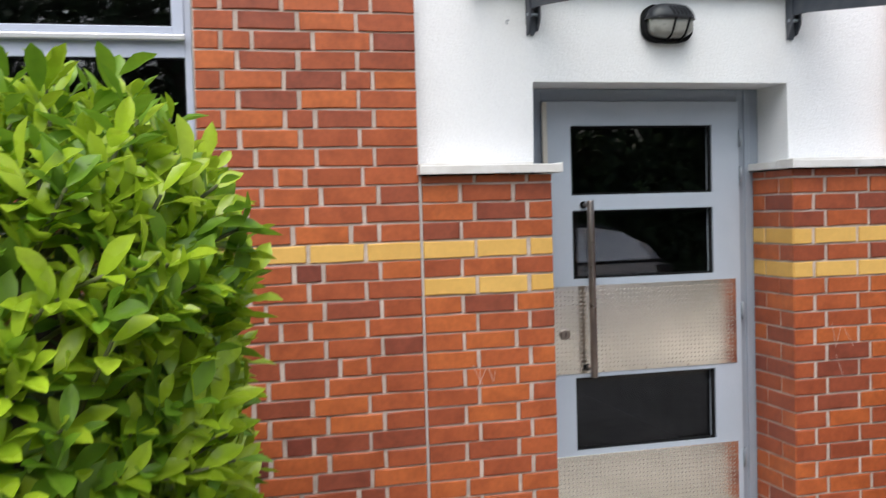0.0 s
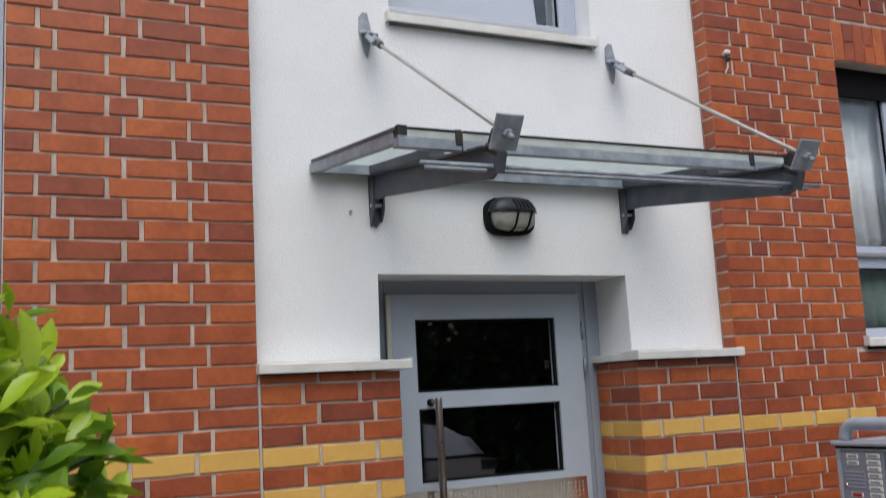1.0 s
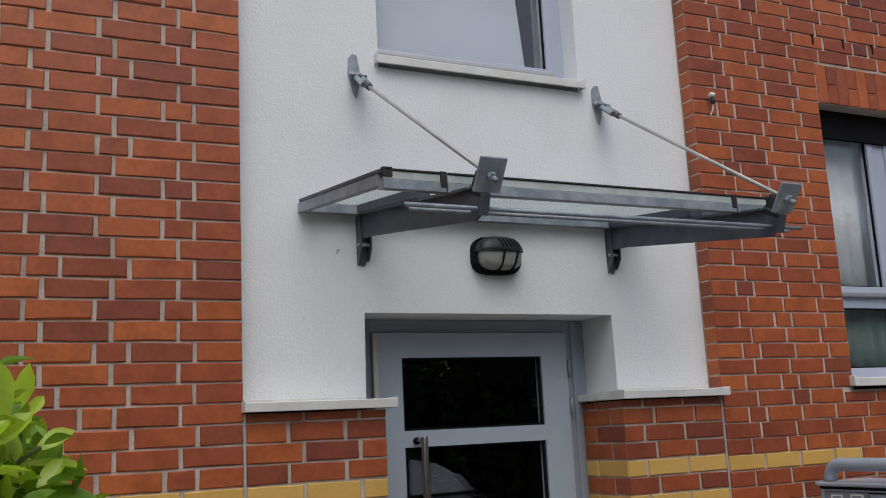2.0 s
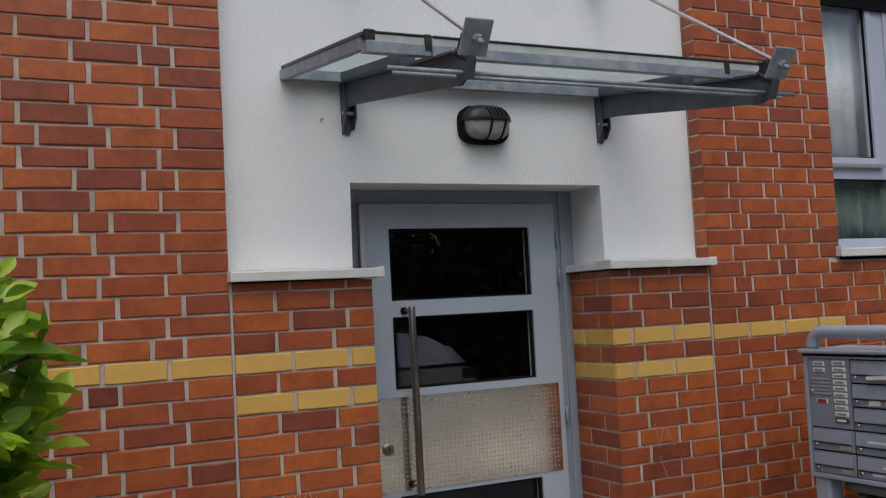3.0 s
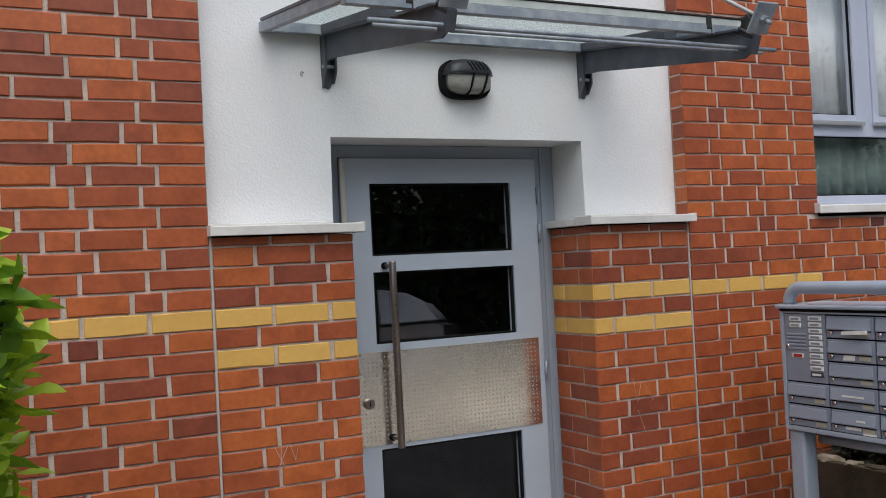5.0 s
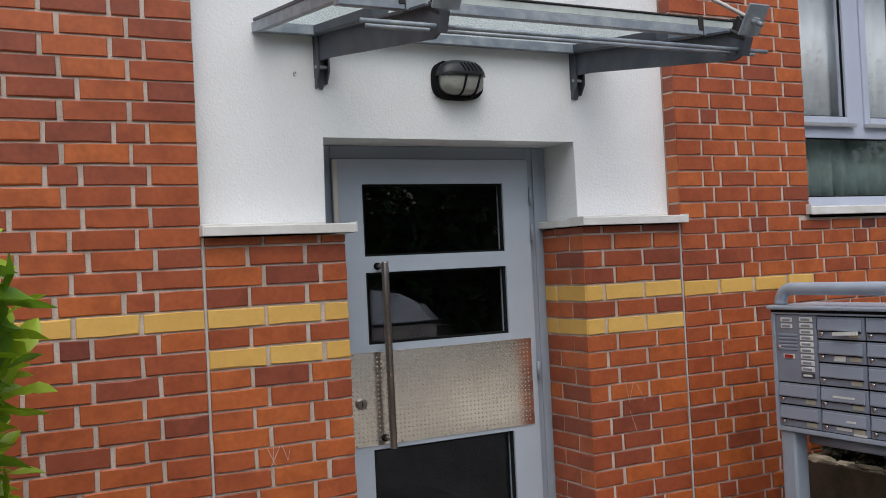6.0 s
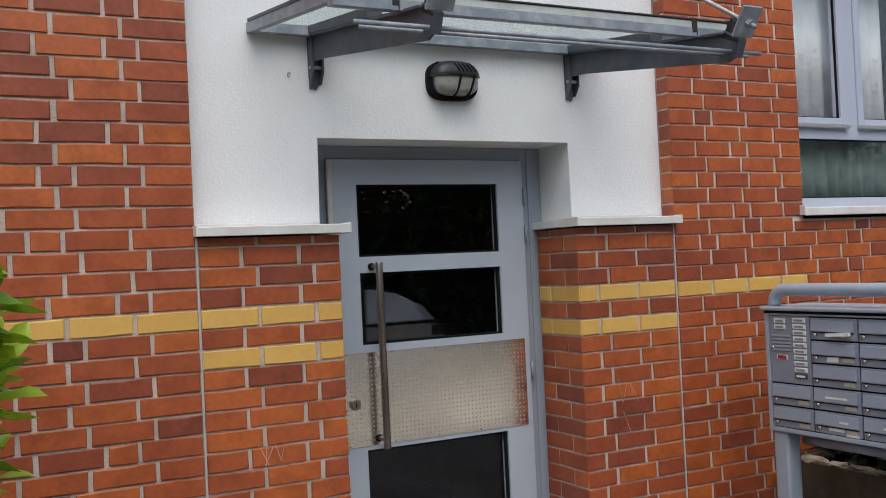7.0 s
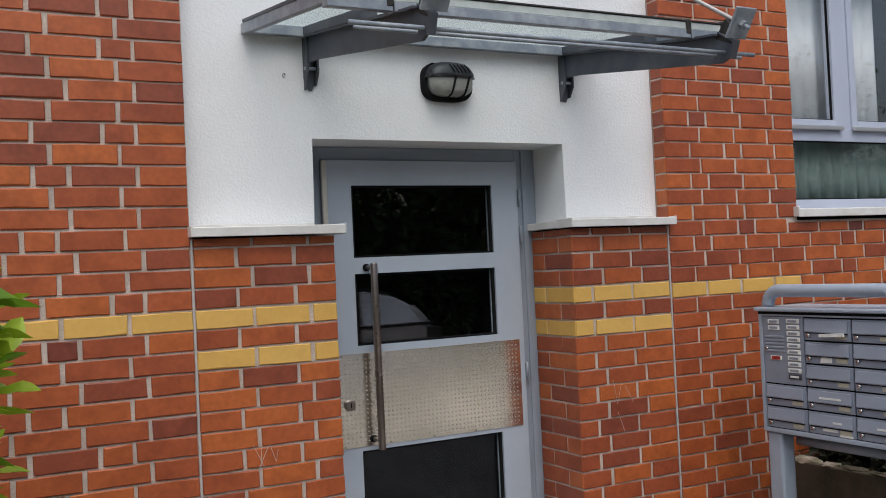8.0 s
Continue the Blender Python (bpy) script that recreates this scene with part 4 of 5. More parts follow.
for _ in range(9000):
    c = Vector((rp.uniform(3.3, 4.6), rp.uniform(-1.2, -0.12), rp.uniform(0.44, 1.08)))
    if c.x < 3.5 and c.z > 0.75 or rp.random() < 0.25 and c.z > 0.8:
        continue
    e = Euler((rp.uniform(-1.2, 1.2), rp.uniform(-1.2, 1.2), rp.uniform(0, 6.28))).to_matrix()
    s = rp.uniform(0.025, 0.05)
    o = len(ivy_v)
    ivy_v += [tuple(c + e @ Vector(q)) for q in ((0, -s, 0), (s * 0.7, -s * 0.2, 0.008), (0, s, 0), (-s * 0.7, -s * 0.2, 0.008))]
    ivy_f.append((o, o + 1, o + 2, o + 3))
for _ in range(700):
    c = Vector((rp.uniform(3.24, 4.6), rp.uniform(-1.16, -0.12), 0.45 + abs(rp.gauss(0, 0.05))))
    e = Euler((rp.uniform(-0.9, 0.9), rp.uniform(-0.9, 0.9), rp.uniform(0, 6.28))).to_matrix()
    s = rp.uniform(0.02, 0.04)
    o = len(ivy_v)
    ivy_v += [tuple(c + e @ Vector(q)) for q in ((0, -s, 0), (s * 0.7, -s * 0.2, 0.008), (0, s, 0), (-s * 0.7, -s * 0.2, 0.008))]
    ivy_f.append((o, o + 1, o + 2, o + 3))
me = bpy.data.meshes.new("leaves")
me.from_pydata(ivy_v, [], ivy_f)
me.materials.append(M_SHADE_LEAF)
lv = new("foliage", me)
lv.parent = shrub
tagged(lv, "", "", "", "stuff")
for i in range(9):
    x, y = rp.uniform(3.5, 4.4), rp.uniform(-1.0, -0.3)
    part("branch", tube([(3.95, -0.65, 0.44), ((x + 3.95) / 2, (y - 0.65) / 2, 0.65), (x, y, 0.95)], [0.02, 0.014, 0.006], 6), M_BARK, shrub)

# ---- small sensor on the brick wall ----
sensor = thing("wall_sensor", "small white sensor with a short dangling cable on brick", "sensor")
part("sensor_body", tube([(2.605, -0.002, 3.415), (2.603, -0.03, 3.42), (2.6, -0.05, 3.415)], [0.014, 0.016, 0.01], 12), M_LABEL, sensor, smooth=True)
part("sensor_foot", tube([(2.605, -0.03, 3.405), (2.605, -0.033, 3.37)], 0.012, 10), M_BLACK, sensor, smooth=True)
part("cable", tube([(2.605, -0.028, 3.372), (2.608, -0.022, 3.34), (2.6, -0.012, 3.315), (2.597, -0.006, 3.3)], 0.0045, 6), M_LABEL, sensor, smooth=True)

# ---- laurel hedge ----
hedge = thing("laurel_hedge", "dense bright green cherry laurel hedge with large glossy leaves", "hedge")
HX0, HX1, HY0, HY1, HZ = -3.4, -0.985, -2.75, -0.8, 1.785
leaf_meshes = []


def leaf_shape(length, width, bend, fold, prof=(0.08, 0.46, 0.78, 0.96, 1.0, 0.93, 0.68, 0.06), across=(-1, -0.5, 0, 0.5, 1)):
    """Vertices and faces of a pointed, folded, drooping leaf that grows along +y and faces +z."""
    verts, faces = [], []
    n = len(prof)
    for i, p in enumerate(prof):
        u = i / (n - 1)
        y, z = length * (u - 0.06 * bend * u * u), -bend * length * u * u * 0.32
        for s in across:
            verts.append((s * p * width / 2, y, z + abs(s) * p * width * fold + 0.004 * math.sin(7 * u + 3 * s) * p))
    for i in range(n - 1):
        w = len(across)
        for j in range(w - 1):
            a = i * w + j
            faces.append((a, a + 1, a + w + 1, a + w))
    return verts, faces


SHAPES = [leaf_shape(0.118, 0.045, 0.4, 0.14), leaf_shape(0.1, 0.044, 0.7, 0.1), leaf_shape(0.125, 0.048, 0.25, 0.16), leaf_shape(0.088, 0.038, 0.1, 0.18)]
LEAN = dict(prof=(0.08, 0.6, 0.92, 1.0, 0.8, 0.06), across=(-1, 0, 1))
PLAIN = [leaf_shape(0.118, 0.045, 0.4, 0.14, **LEAN), leaf_shape(0.1, 0.044, 0.7, 0.1, **LEAN), leaf_shape(0.125, 0.048, 0.25, 0.16, **LEAN), leaf_shape(0.088, 0.038, 0.1, 0.18, **LEAN)]
for mt in (M_LEAF, M_LEAF_OLD, M_LEAF_SICK, M_LEAF_SHADE):
    row = []
    for vs, fs in SHAPES:
        me = bpy.data.meshes.new("leaf")
        me.from_pydata(vs, [], fs)
        me.materials.append(mt)
        for p in me.polygons:
            p.use_smooth = True
        row.append(me)
    leaf_meshes.append(row)
rh = random.Random(5)


def bulge(x, y, z):
    return 0.09 * noise.noise(Vector((x * 2.3, y * 2.3, z * 2.3))) + 0.05 * noise.noise(Vector((x * 6, y * 6, z * 6)))


def shoot(p, out):
    """Leaves set round the end of a twig at p that grows along out."""
    got = []
    a0 = rh.uniform(0, 6.28)
    side = out.cross(Vector((0.3, 0.2, 1))).normalized()
    top = side.cross(out)
    count = rh.randrange(5, 8)
    for i in range(count):
        a = a0 + i * 2.4
        u = i / count
        d = out * (0.25 + 0.6 * u) + (side * math.cos(a) + top * math.sin(a)) * (1.0 - 0.45 * u) + Vector((0, 0, 0.3))
        d = (d + Vector((rh.uniform(-0.25, 0.25), rh.uniform(-0.25, 0.25), max(0, -d.z) * 0.8))).normalized()
        nrm = out * 1.1 + Vector((0, 0, 0.75)) + Vector((rh.uniform(-0.35, 0.35), rh.uniform(-0.35, 0.35), 0))
        x = d.cross(nrm).normalized()
        z = x.cross(d)
        base = p + out * (0.1 * u - 0.05)
        s = rh.uniform(0.54, 0.95) * (1 - 0.22 * u)
        m = Matrix(((x.x, d.x, z.x, base.x), (x.y, d.y, z.y, base.y), (x.z, d.z, z.z, base.z), (0, 0, 0, 1))) @ Matrix.Diagonal((s, s, s, 1))
        got.append(m)
    return got


leaves = []      # (matrix, tone, near)
stems = bmesh.new()


def surface_points():
    # the side that faces the path (+x), the front (-y) and the top, with rounded shoulders
    for _ in range(6600):
        f = rh.random()
        if f < 0.09:
            x, y, z, o = HX0, rh.uniform(HY0, HY1), rh.uniform(0.15, HZ - 0.02), Vector((-1, 0, 0.35))
        elif f < 0.18:
            x, y, z, o = rh.uniform(HX0, HX1), HY1, rh.uniform(0.15, HZ - 0.02), Vector((0, 1, 0.35))
        elif f < 0.49:
            x, y, z, o = rh.uniform(HX0, HX1), HY0, rh.uniform(0.25, HZ - 0.02), Vector((0, -1, 0.35))
        elif f < 0.76:
            x, y, z, o = HX1, rh.uniform(HY0, HY1), rh.uniform(0.25, HZ - 0.02), Vector((1, -0.1, 0.35))
        else:
            x, y, z, o = rh.uniform(HX0, HX1), rh.uniform(HY0, HY1), HZ, Vector((0, -0.1, 1))
        # rounded corners
        cx, cy, cz = min(max(x, HX0 + 0.2), HX1 - 0.34), min(max(y, HY0 + 0.3), HY1 - 0.2), min(z, HZ - 0.27)
        q = Vector((x - cx, y - cy, z - cz))
        if q.length > 0.001:
            r = 0.33 + bulge(x, y, z) + rh.uniform(-0.07, 0.06)
            o = (q.normalized() + Vector((0, 0, 0.3))).normalized()
            p = Vector((cx, cy, cz)) + q.normalized() * min(r, q.length + 0.06)
        else:
            o = o.normalized()
            p = Vector((x, y, z)) + o * (bulge(x, y, z) + rh.uniform(-0.07, 0.05))
        o = (o + Vector((rh.uniform(-0.45, 0.45), rh.uniform(-0.45, 0.45), rh.uniform(-0.1, 0.5)))).normalized()
        yield p, o


for p, o in surface_points():
    if noise.noise(p * 5.5 + Vector((3.1, 0, 0))) < -0.21:
        continue
    young = rh.random() < 0.82
    for m in shoot(p, o):
        tone = 0 if (young and rh.random() < 0.85) else 1
        if rh.random() < 0.005:
            tone = 2
        near = (p - Vector((-0.95, -2.6, 1.55))).length < 0.55 and p.y < -2.0
        leaves.append((m, tone, near))
    if rh.random() < 0.3:
        tube([p - o * 0.2, p + o * 0.03], [0.006, 0.003], 5, stems)
# deeper leaves, their colour darkened to stand in for the hedge's inner shade
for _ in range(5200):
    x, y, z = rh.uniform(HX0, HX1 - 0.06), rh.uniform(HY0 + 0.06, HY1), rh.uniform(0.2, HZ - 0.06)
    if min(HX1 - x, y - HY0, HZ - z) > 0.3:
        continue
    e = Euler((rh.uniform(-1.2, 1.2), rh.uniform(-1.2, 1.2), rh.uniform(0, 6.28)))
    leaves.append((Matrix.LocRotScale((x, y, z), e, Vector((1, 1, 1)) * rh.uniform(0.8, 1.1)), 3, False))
single = [q for q in leaves if q[2]][:300]
rest = [q for q in leaves if not q[2]] + [q for q in leaves if q[2]][300:]
for m, tone, _ in single:
    ob = new("leaf", leaf_meshes[tone][rh.randrange(4)])
    ob.matrix_world = m
    ob.parent = hedge
verts, faces, slots = [], [], []
for m, tone, _ in rest:
    vs, fs = PLAIN[rh.randrange(4)]
    o = len(verts)
    verts += [tuple(m @ Vector(v)) for v in vs]
    faces += [tuple(i + o for i in f) for f in fs]
    slots += [tone] * len(fs)
me = bpy.data.meshes.new("foliage")
me.from_pydata(verts, [], faces)
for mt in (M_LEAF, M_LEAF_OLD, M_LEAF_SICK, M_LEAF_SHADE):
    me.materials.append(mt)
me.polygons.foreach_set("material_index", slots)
me.polygons.foreach_set("use_smooth", [True] * len(faces))
fo = new("foliage", me)
fo.parent = hedge
tagged(fo, "", "", "", "stuff")
part("stem", stems, M_STEM, hedge, "thin green twigs", True)
# soil-dark box fills the hedge in place of its inner shade
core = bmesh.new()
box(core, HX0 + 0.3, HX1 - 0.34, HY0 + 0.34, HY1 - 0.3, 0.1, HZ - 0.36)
part("inner_shade", core, M_SOIL, hedge, "dark box standing in for shade inside the hedge")
part("trunk", tube([(-1.6, -1.8, -0.1), (-1.58, -1.82, 0.5), (-1.62, -1.8, 1.2)], [0.05, 0.04, 0.02], 8), M_BARK, hedge, smooth=True)


# ---- across the road: trees and a car, which the glass mirrors ----
def tree(x, y, height, spread, seed):
    r = random.Random(seed)
    t = thing("tree", "tall leafy broad-leaved tree across the road", "tree", "street trees")
    bm = tube([(x, y, -0.15), (x + 0.05, y, height * 0.25), (x + 0.1, y + 0.1, height * 0.55), (x, y, height * 0.85)], [0.22, 0.17, 0.1, 0.03], 10)
    clumps = []
    for i in range(16):
        a, h = r.uniform(0, 6.28), height * r.uniform(0.22, 0.75)
        L = spread * r.uniform(0.5, 1.0) * (1.1 - 0.5 * h / height)
        e = Vector((x + L * math.cos(a), y + L * math.sin(a), h + r.uniform(0.3, 1.3)))
        tube([(x + 0.05, y, h * 0.85), ((x + e.x) / 2, (y + e.y) / 2, (h * 0.85 + e.z) / 2 + 0.1), e], [0.06, 0.04, 0.012], 6, bm)
        clumps += [e, Vector(((x * 0.4 + e.x * 0.6), (y * 0.4 + e.y * 0.6), e.z - 0.1))]
    part("trunk", bm, M_BARK, t, smooth=True)
    vs, fs = [], []
    for c in clumps:
        for _ in range(170):
            d = Vector((r.gauss(0, 1), r.gauss(0, 1), r.gauss(0, 0.75))) * spread * 0.17
            p = c + d
            if p.z < 0.4:
                continue
            e = Euler((r.uniform(0, 6.28), r.uniform(0, 6.28), r.uniform(0, 6.28))).to_matrix()
            s = r.uniform(0.08, 0.17)
            o = len(vs)
            vs += [tuple(p + e @ Vector(q)) for q in ((0, -s, 0), (s * 0.45, 0, 0.02), (0, s, 0), (-s * 0.45, 0, 0.02))]
            fs.append((o, o + 1, o + 2, o + 3))
    me = bpy.data.meshes.new("crown")
    me.from_pydata(vs, [], fs)
    me.materials.append(M_TREELEAF)
    c = new("crown", me)
    c.parent = t


for i, (x, y, h, s) in enumerate(((-5.5, -14, 8, 3.0), (-1.2, -13.5, 8.5, 3.2), (3.2, -14.5, 7.5, 3.0), (7.2, -13.8, 8, 3.2), (11.5, -15, 7, 2.8), (24.0, -19, 9.6, 3.0), (29.8, -19, 6.2, 2.0))):
    tree(x, y, h, s, 40 + i)
# clipped hedge below the trees, added to keep the glass reflections dark
vs, fs = [], []
rb = random.Random(9)
for _ in range(43000):
    p = Vector((rb.uniform(-14, 30), -12.3 + rb.gauss(0, 0.25), rb.uniform(-0.1, 3.7 if rb.random() < 0.7 else 2.0)))
    # thinned spot that lets flecks of sky reach the door pane
    if ((p.x - 6.9) / 0.35) ** 2 + ((p.z - 3.05) / 0.17) ** 2 < 1 and rb.random() < 0.65:
        continue
    e = Euler((rb.uniform(0, 6.28), rb.uniform(0, 6.28), rb.uniform(0, 6.28))).to_matrix()
    o = len(vs)
    s = rb.uniform(0.1, 0.2)
    vs += [tuple(p + e @ Vector(q)) for q in ((0, -s, 0), (s * 0.5, 0, 0.02), (0, s, 0), (-s * 0.5, 0, 0.02))]
    fs.append((o, o + 1, o + 2, o + 3))
me = bpy.data.meshes.new("road_hedge")
me.from_pydata(vs, [], fs)
me.materials.append(M_TREELEAF)
tagged(new("road_hedge", me), "dark green hedge added across the road to darken glass reflections", "hedge", "", "stuff")
# unseen wall added to block sky that shows through the hedge
slab("backdrop_wall", (-16, 30, -12.75, -12.6, -0.12, 2.7), M_STONE, "unseen concrete wall added behind the hedge to darken glass reflections", "wall")

car = thing("car", "silver hatchback parked on pale concrete", "car")
CX, CY, CZ = 5.2, -7.0, -0.08     # its rear end and near side
body = [(0.0, 0.35), (0.02, 0.75), (-0.05, 0.92), (-0.35, 1.0), (-2.9, 0.98), (-3.9, 0.78), (-4.1, 0.6), (-4.12, 0.3), (-3.6, 0.22), (-0.4, 0.22)]
part("body", prism([(CX + a, CZ + b) for a, b in body], "y", CY - 1.7, CY, 0.05), M_CARBODY, car)
cabin = [(-0.06, 0.95), (-0.14, 1.08), (-0.3, 1.24), (-0.52, 1.36), (-0.85, 1.43), (-1.3, 1.455), (-1.9, 1.44), (-2.3, 1.38), (-3.0, 0.97)]
part("cabin_roof", prism([(CX + a, CZ + b) for a, b in ((-0.3, 1.24), (-0.52, 1.365), (-0.85, 1.438), (-1.3, 1.465), (-1.9, 1.45), (-2.3, 1.39), (-2.3, 1.35), (-1.9, 1.4), (-1.3, 1.415), (-0.85, 1.39), (-0.58, 1.32), (-0.36, 1.2))], "y", CY - 1.55, CY - 0.15, 0.02), M_CARPAINT, car)
part("cabin_glass", prism([(CX + a * 1.0, CZ + b - 0.012) for a, b in cabin], "y", CY - 1.56, CY - 0.14, 0.02), M_CARGLASS, car, "car windows coloured near white for the sky they mirror")
# cabin sides leant far in so that they face the sky
for ob in car.children:
    if ob.name.startswith("cabin"):
        for v in ob.data.vertices:
            lift = max(0.0, v.co.z - CZ - 0.98)
            v.co.y += (CY - 0.85 - v.co.y) * 1.15 * lift
for a, b in (((-0.12, 0.96), (-0.36, 1.22)), ((-1.1, 0.97), (-1.15, 1.42)), ((-2.3, 1.38), (-3.0, 0.97))):
    part("pillar", prism([(CX + a[0] - 0.06, CZ + a[1]), (CX + a[0] + 0.05, CZ + a[1]), (CX + b[0] + 0.05, CZ + b[1]), (CX + b[0] - 0.06, CZ + b[1])], "y", CY - 0.145, CY - 0.125, 0.004), M_CARPAINT, car)
part("window_trim", prism([(CX - 0.1, CZ + 0.955), (CX - 3.0, CZ + 0.945), (CX - 3.0, CZ + 0.985), (CX - 0.1, CZ + 0.995)], "y", CY - 0.16, CY + 0.004, 0.004), M_BLACK, car, "black trim under the windows")
part("roof_rail", tube([(CX - 0.55, CY - 0.42, CZ + 1.38), (CX - 0.9, CY - 0.46, CZ + 1.45), (CX - 1.8, CY - 0.46, CZ + 1.46), (CX - 2.2, CY - 0.44, CZ + 1.41)], 0.02, 8), M_BLACK, car, "black roof rail", True)
part("side_strip", boxes((CX - 3.4, CX - 0.3, CY - 0.002, CY + 0.02, CZ + 0.55, CZ + 0.62), bevel=0.006), M_BLACK, car, "black rubbing strip")
part("tail_light", boxes((CX - 0.22, CX + 0.012, CY - 0.2, CY + 0.006, CZ + 0.78, CZ + 0.92), bevel=0.01), M_BLACK, car, "dark tail light")
for a in (-0.75, -3.3):
    w = part("wheel", tube([(CX + a, CY - 0.2, CZ + 0.3), (CX + a, CY + 0.012, CZ + 0.3)], 0.31, 24), M_RUBBER, car, "black tyre")
    part("rim", tube([(CX + a, CY + 0.005, CZ + 0.3), (CX + a, CY + 0.02, CZ + 0.3)], 0.2, 20), M_ALU, w)
    w = part("wheel", tube([(CX + a, CY - 1.712, CZ + 0.3), (CX + a, CY - 1.5, CZ + 0.3)], 0.31, 24), M_RUBBER, car, "black tyre")

hook = thing("wall_hook", "tiny grey screw hook in the white plaster", "hook")
part("hook_ring", tube([(0.452 + 0.006 * math.cos(a), RECESS - 0.006, 2.49 + 0.009 * math.sin(a)) for a in [0.6 + 0.5 * i for i in range(10)]], 0.002, 6), M_GALV, hook)
part("hook_stem", tube([(0.457, RECESS + 0.002, 2.495), (0.457, RECESS - 0.008, 2.495)], 0.003, 6), M_GALV, hook)

# ---- scratches on the brick ----
scr = thing("chalk_scratches", "pale scratched scrawl on the red brick pier", "scratch")
for pts in (((0.22, 0.93), (0.265, 0.83)), ((0.235, 0.82), (0.285, 0.92)), ((0.255, 0.935), (0.25, 0.84)), ((0.29, 0.925), (0.315, 0.85), (0.325, 0.9))):
    part("scratch", tube([(x, -0.0012, z) for x, z in pts], 0.0012, 4), M_SCRATCH, scr)
for pts in (((2.08, 1.02), (2.1, 0.9), (2.13, 1.0)), ((2.15, 0.99), (2.2, 0.9)), ((2.1, 0.86), (2.14, 0.75))):
    part("scratch", tube([(x, -0.0012, z) for x, z in pts], 0.0012, 4), M_SCRATCH, scr)

# ---- bricks, last ----
HEADS_L = {18: 1, 16: 2, 24: 2, 26: 1, 28: 3, 30: 1, 21: 2, 13: 2, 11: 1, 20: 3, 22: 3, 14: 3, 12: 3, 10: 3, 15: 9, 19: 9, 23: 9, 25: 9, 27: 9, 29: 9, 31: 9, 32: 1, 33: 9, 34: 2, 35: 9, 36: 1, 37: 9, 38: 2, 39: 9, 40: 1, 41: 9}
HEADS_R = {18: 2, 20: 1, 21: 2, 22: 2, 24: 1, 26: 2, 28: 1, 30: 2, 32: 1, 34: 2, 36: 1, 38: 2, 40: 1, 42: 1, 44: 2, 46: 1, 48: 2, 50: 1, 52: 2, 14: 1, 16: 3, **{q: 9 for q in range(23, 54, 2)}, 13: 9, 15: 9, 19: 9}
rows_l, rows_r, beyond = [], [], []
for k in range(0, 54):
    if k < 22:
        rows_l += course(k, JL - 0.004, WL, -1, 0.178, 0.243, k == 17, HEADS_L, 0.2415)
    else:
        rows_l += course(k, JL - 0.004, WL, -1, 0.188, 0.253, False, HEADS_L, 0.2465)
    if k == 17:
        rows_r += course(k, JR + 0.008, WR, 1, 0.165, 0.238, True)
        beyond += course(k, WR + 0.009, 6.6, 1, 0.2, 0.17)
    elif k < 22 or k > 44:
        for b in course(k, JR + 0.008, 6.6, 1, 0.165, 0.238, False, HEADS_R):
            (rows_r if b[0] < WR else beyond).append(b)
    else:
        rows_r += course(k, JR + 0.008, WR, 1, 0.165, 0.238, False, HEADS_R)


def settled(b):
    """The right-hand wall sits a little lower than the piers from the sill upwards."""
    x, z, w, h, y_, y = b
    return (x, z - 0.02 * min(max((z / COURSE - 13.5) / 7.5, 0.0), 1.0), w, h, y_, y)


rows_r, beyond = [settled(b) for b in rows_r], [settled(b) for b in beyond]
inner_l = [b for b in rows_l if 3 * COURSE < b[1] < 50 * COURSE]
bricks(wall_left, inner_l)
bricks_joined("brick_rest", [b for b in rows_l if b not in inner_l], wall_left)
inner_r = [b for b in rows_r if 3 * COURSE < b[1] < 52 * COURSE]
bricks(wall_right, inner_r)
bricks_joined("brick_rest", [b for b in rows_r if b not in inner_r], wall_right)
pl, pr = [], []
for k in range(0, 22):
    yel = k in (15, 17)
    for (x, z, w, h, y_, y) in course(k, JL + 0.006, PL, 1, 0.172, 0.238, yel, {k: 99}):
        pl.append((x, z, w, h, y_, y))
    for (x, z, w, h, y_, y) in course(k, JR - 0.006, PR, -1, 0.172, 0.238, yel, {k: 99}):
        pr.append((x, z, w, h, y_, y))


def under_sill(b):
    x, z, w, h, y_, y = b
    top = z + h / 2
    if top > SILL_LOW - 0.004:
        h2 = h - (top - SILL_LOW + 0.004)
        return (x, z - (h - h2) / 2, w, h2, y_, y)
    return b


bricks(pier_left, [under_sill(b) for b in pl])
bricks(pier_right, [under_sill(b) for b in pr])
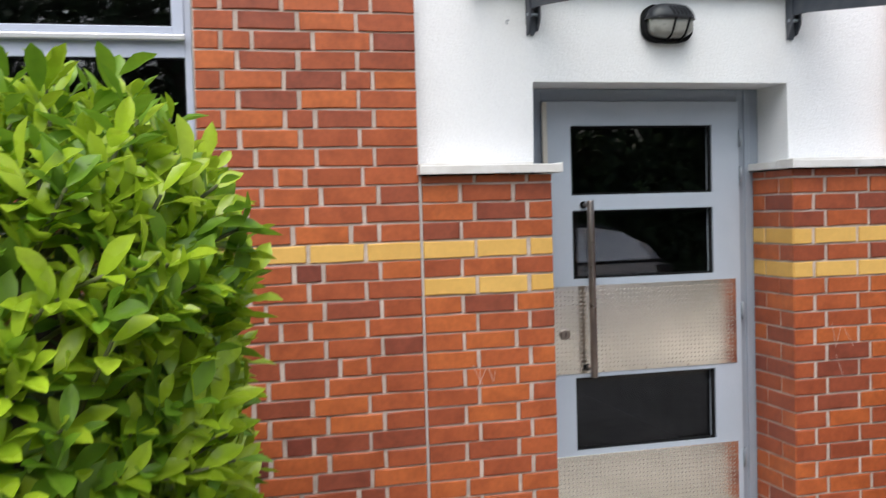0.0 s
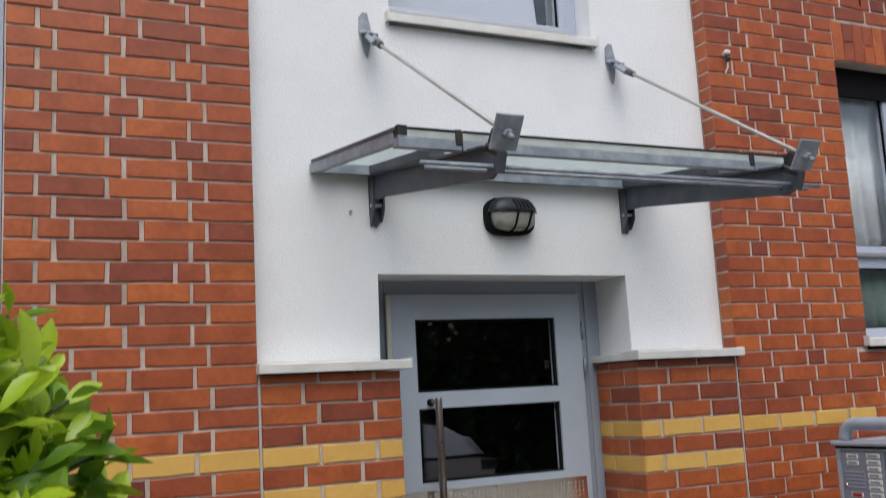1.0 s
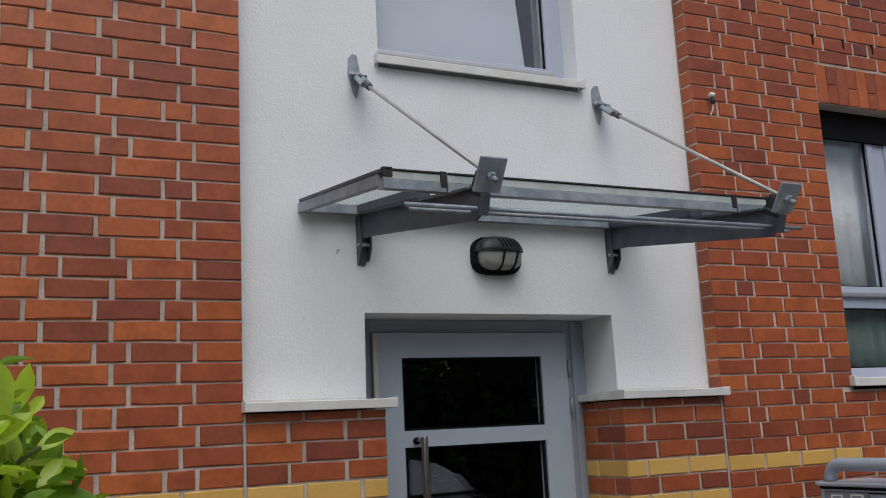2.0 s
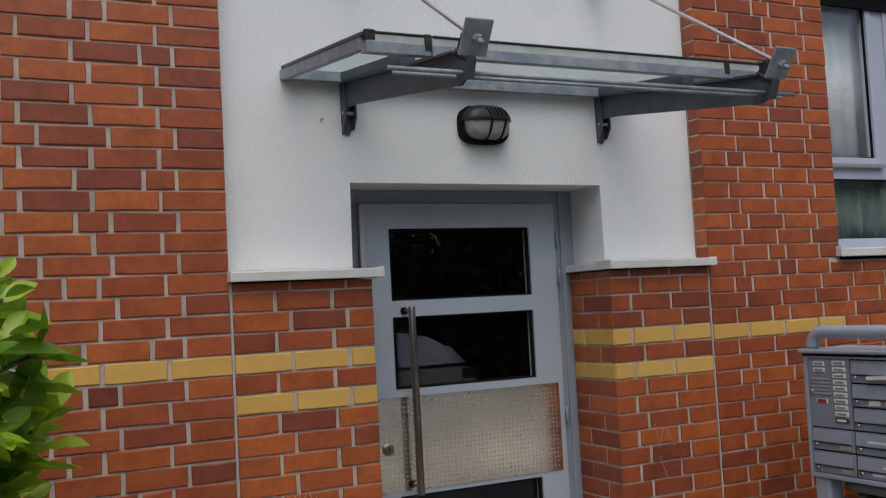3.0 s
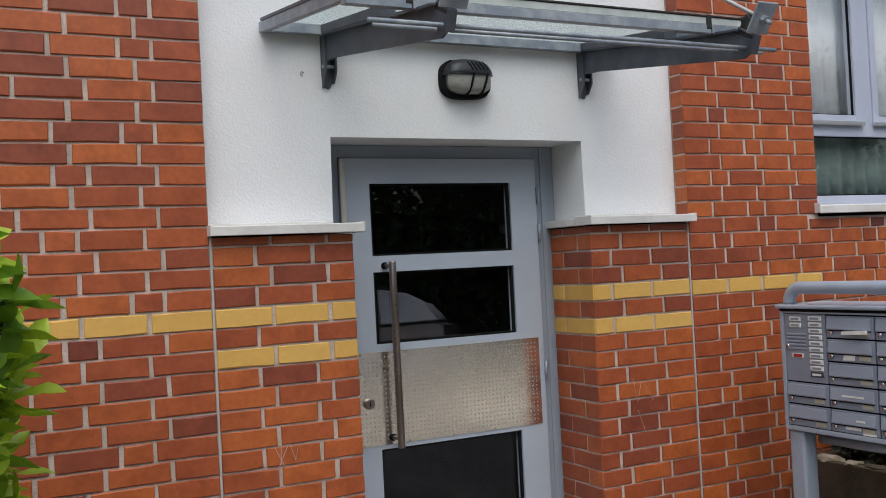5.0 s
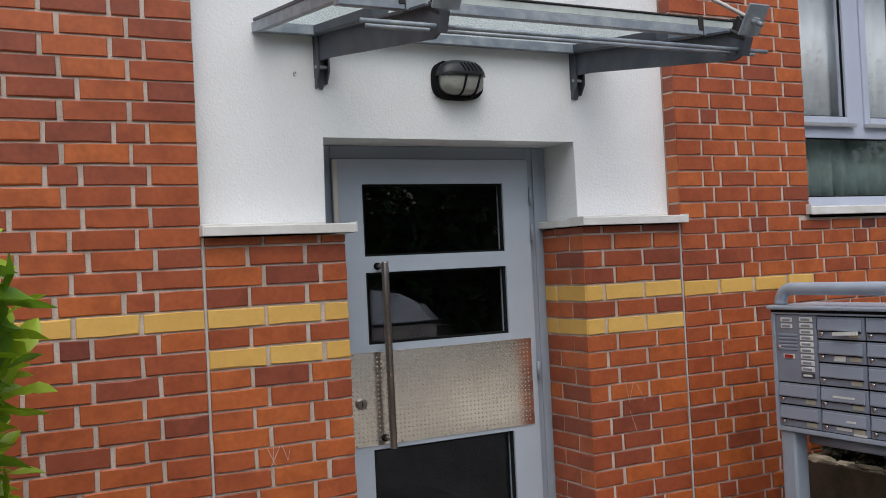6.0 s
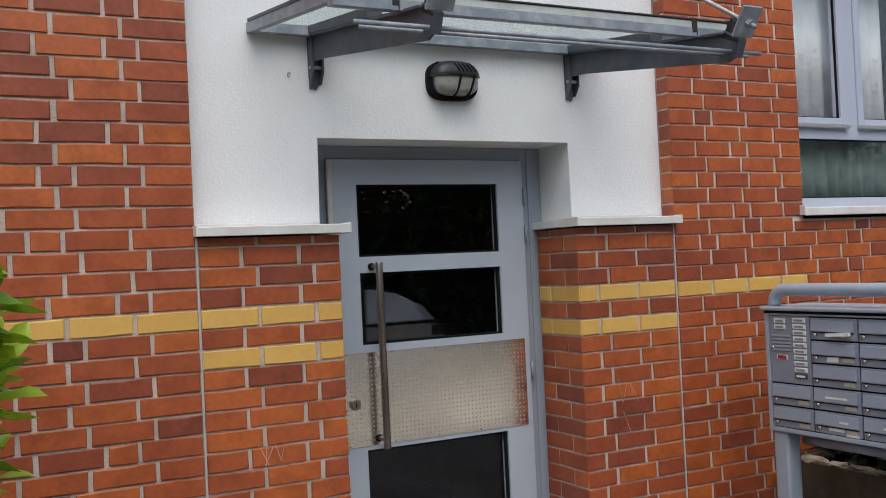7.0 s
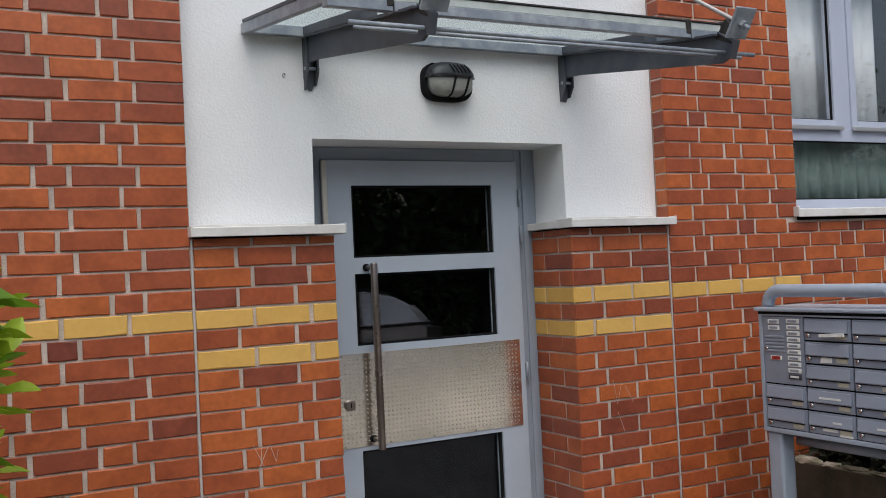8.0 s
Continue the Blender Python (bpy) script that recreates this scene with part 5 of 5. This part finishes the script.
# door-side face of the right pier: alternate long and short bricks
for k in range(0, 22):
    yel = k in (15, 17)
    spans = ((0.0035, 0.242), (0.2525, 0.354)) if k % 2 else ((0.0035, 0.118), (0.1285, 0.354))
    for a, b in spans:
        h = COURSE - J
        z = (k + 0.5) * COURSE
        x, z, w, h, _, _ = under_sill((0, z, b - a, h, yel, 0))
        ob = new("brick", brick_mesh(w, h, 0.045, M_YEL if yel else M_RED))
        ob.matrix_world = pose(PR + random.uniform(-0.001, 0.001), (a + b) / 2, z, 0, 0, -90)
        ob.parent = pier_right
# left face of the right-hand wall beside the plaster
for k in range(22, 54):
    ob = new("brick", brick_mesh(0.083, COURSE - J, 0.045, M_RED))
    ob.matrix_world = pose(JR + 0.0045, 0.0455, (k + 0.5) * COURSE - 0.02, 0, 0, -90)
    ob.parent = wall_right
# soldier course over the window, and the courses above and below
sold = []
for i in range(9):
    x = WR + 0.045 + i * 0.0833
    if i % 2:
        cut = 0.112 + 0.012 * math.sin(i * 2.1)
        sold.append((x, 3.478 + cut / 2, 0.077, cut - 0.004, 0, 0.0))
        sold.append((x, 3.478 + (cut + 0.238) / 2, 0.077, 0.238 - cut - 0.004, 0, 0.0015))
    else:
        sold.append((x, 3.476 + 0.121, 0.077, 0.238, 0, 0.0))
bricks(wall_over_window, sold)
over = [b for b in beyond if b[1] > 3 and b[0] < 4.4]
bricks(wall_over_window, over)
bricks_joined("brick_rest", [b for b in beyond if b[1] > 3 and b[0] >= 4.4] + [(4.24 + i * 0.0833, 3.597, 0.073, 0.236, 0, 0.0) for i in range(28)], wall_over_window)
for i in range(4):
    part("vent_slot", boxes((3.45 + i * 0.25, 3.462 + i * 0.25, -0.002, 0.01, 3.84, 3.9)), M_RUBBER, wall_over_window, "dark open vent joint")
below = [under_sill(b) if b[1] > 1.7 else b for b in beyond if b[1] < 3]
near_b = [b for b in below if b[0] < 5.0 and b[1] > 0.2]
bricks(wall_under_window, near_b)
bricks_joined("brick_rest", [b for b in below if b not in near_b], wall_under_window)
bricks_joined("brick_rest", [b for k in range(0, 21) for b in course(k, WL - 0.004, -3.2, -1)], wall_under_left)
bricks_joined("brick_rest", [b for k in range(42, 54) for b in course(k, WL - 0.004, -3.2, -1)], wall_over_left)
bpy.context.view_layer.update()
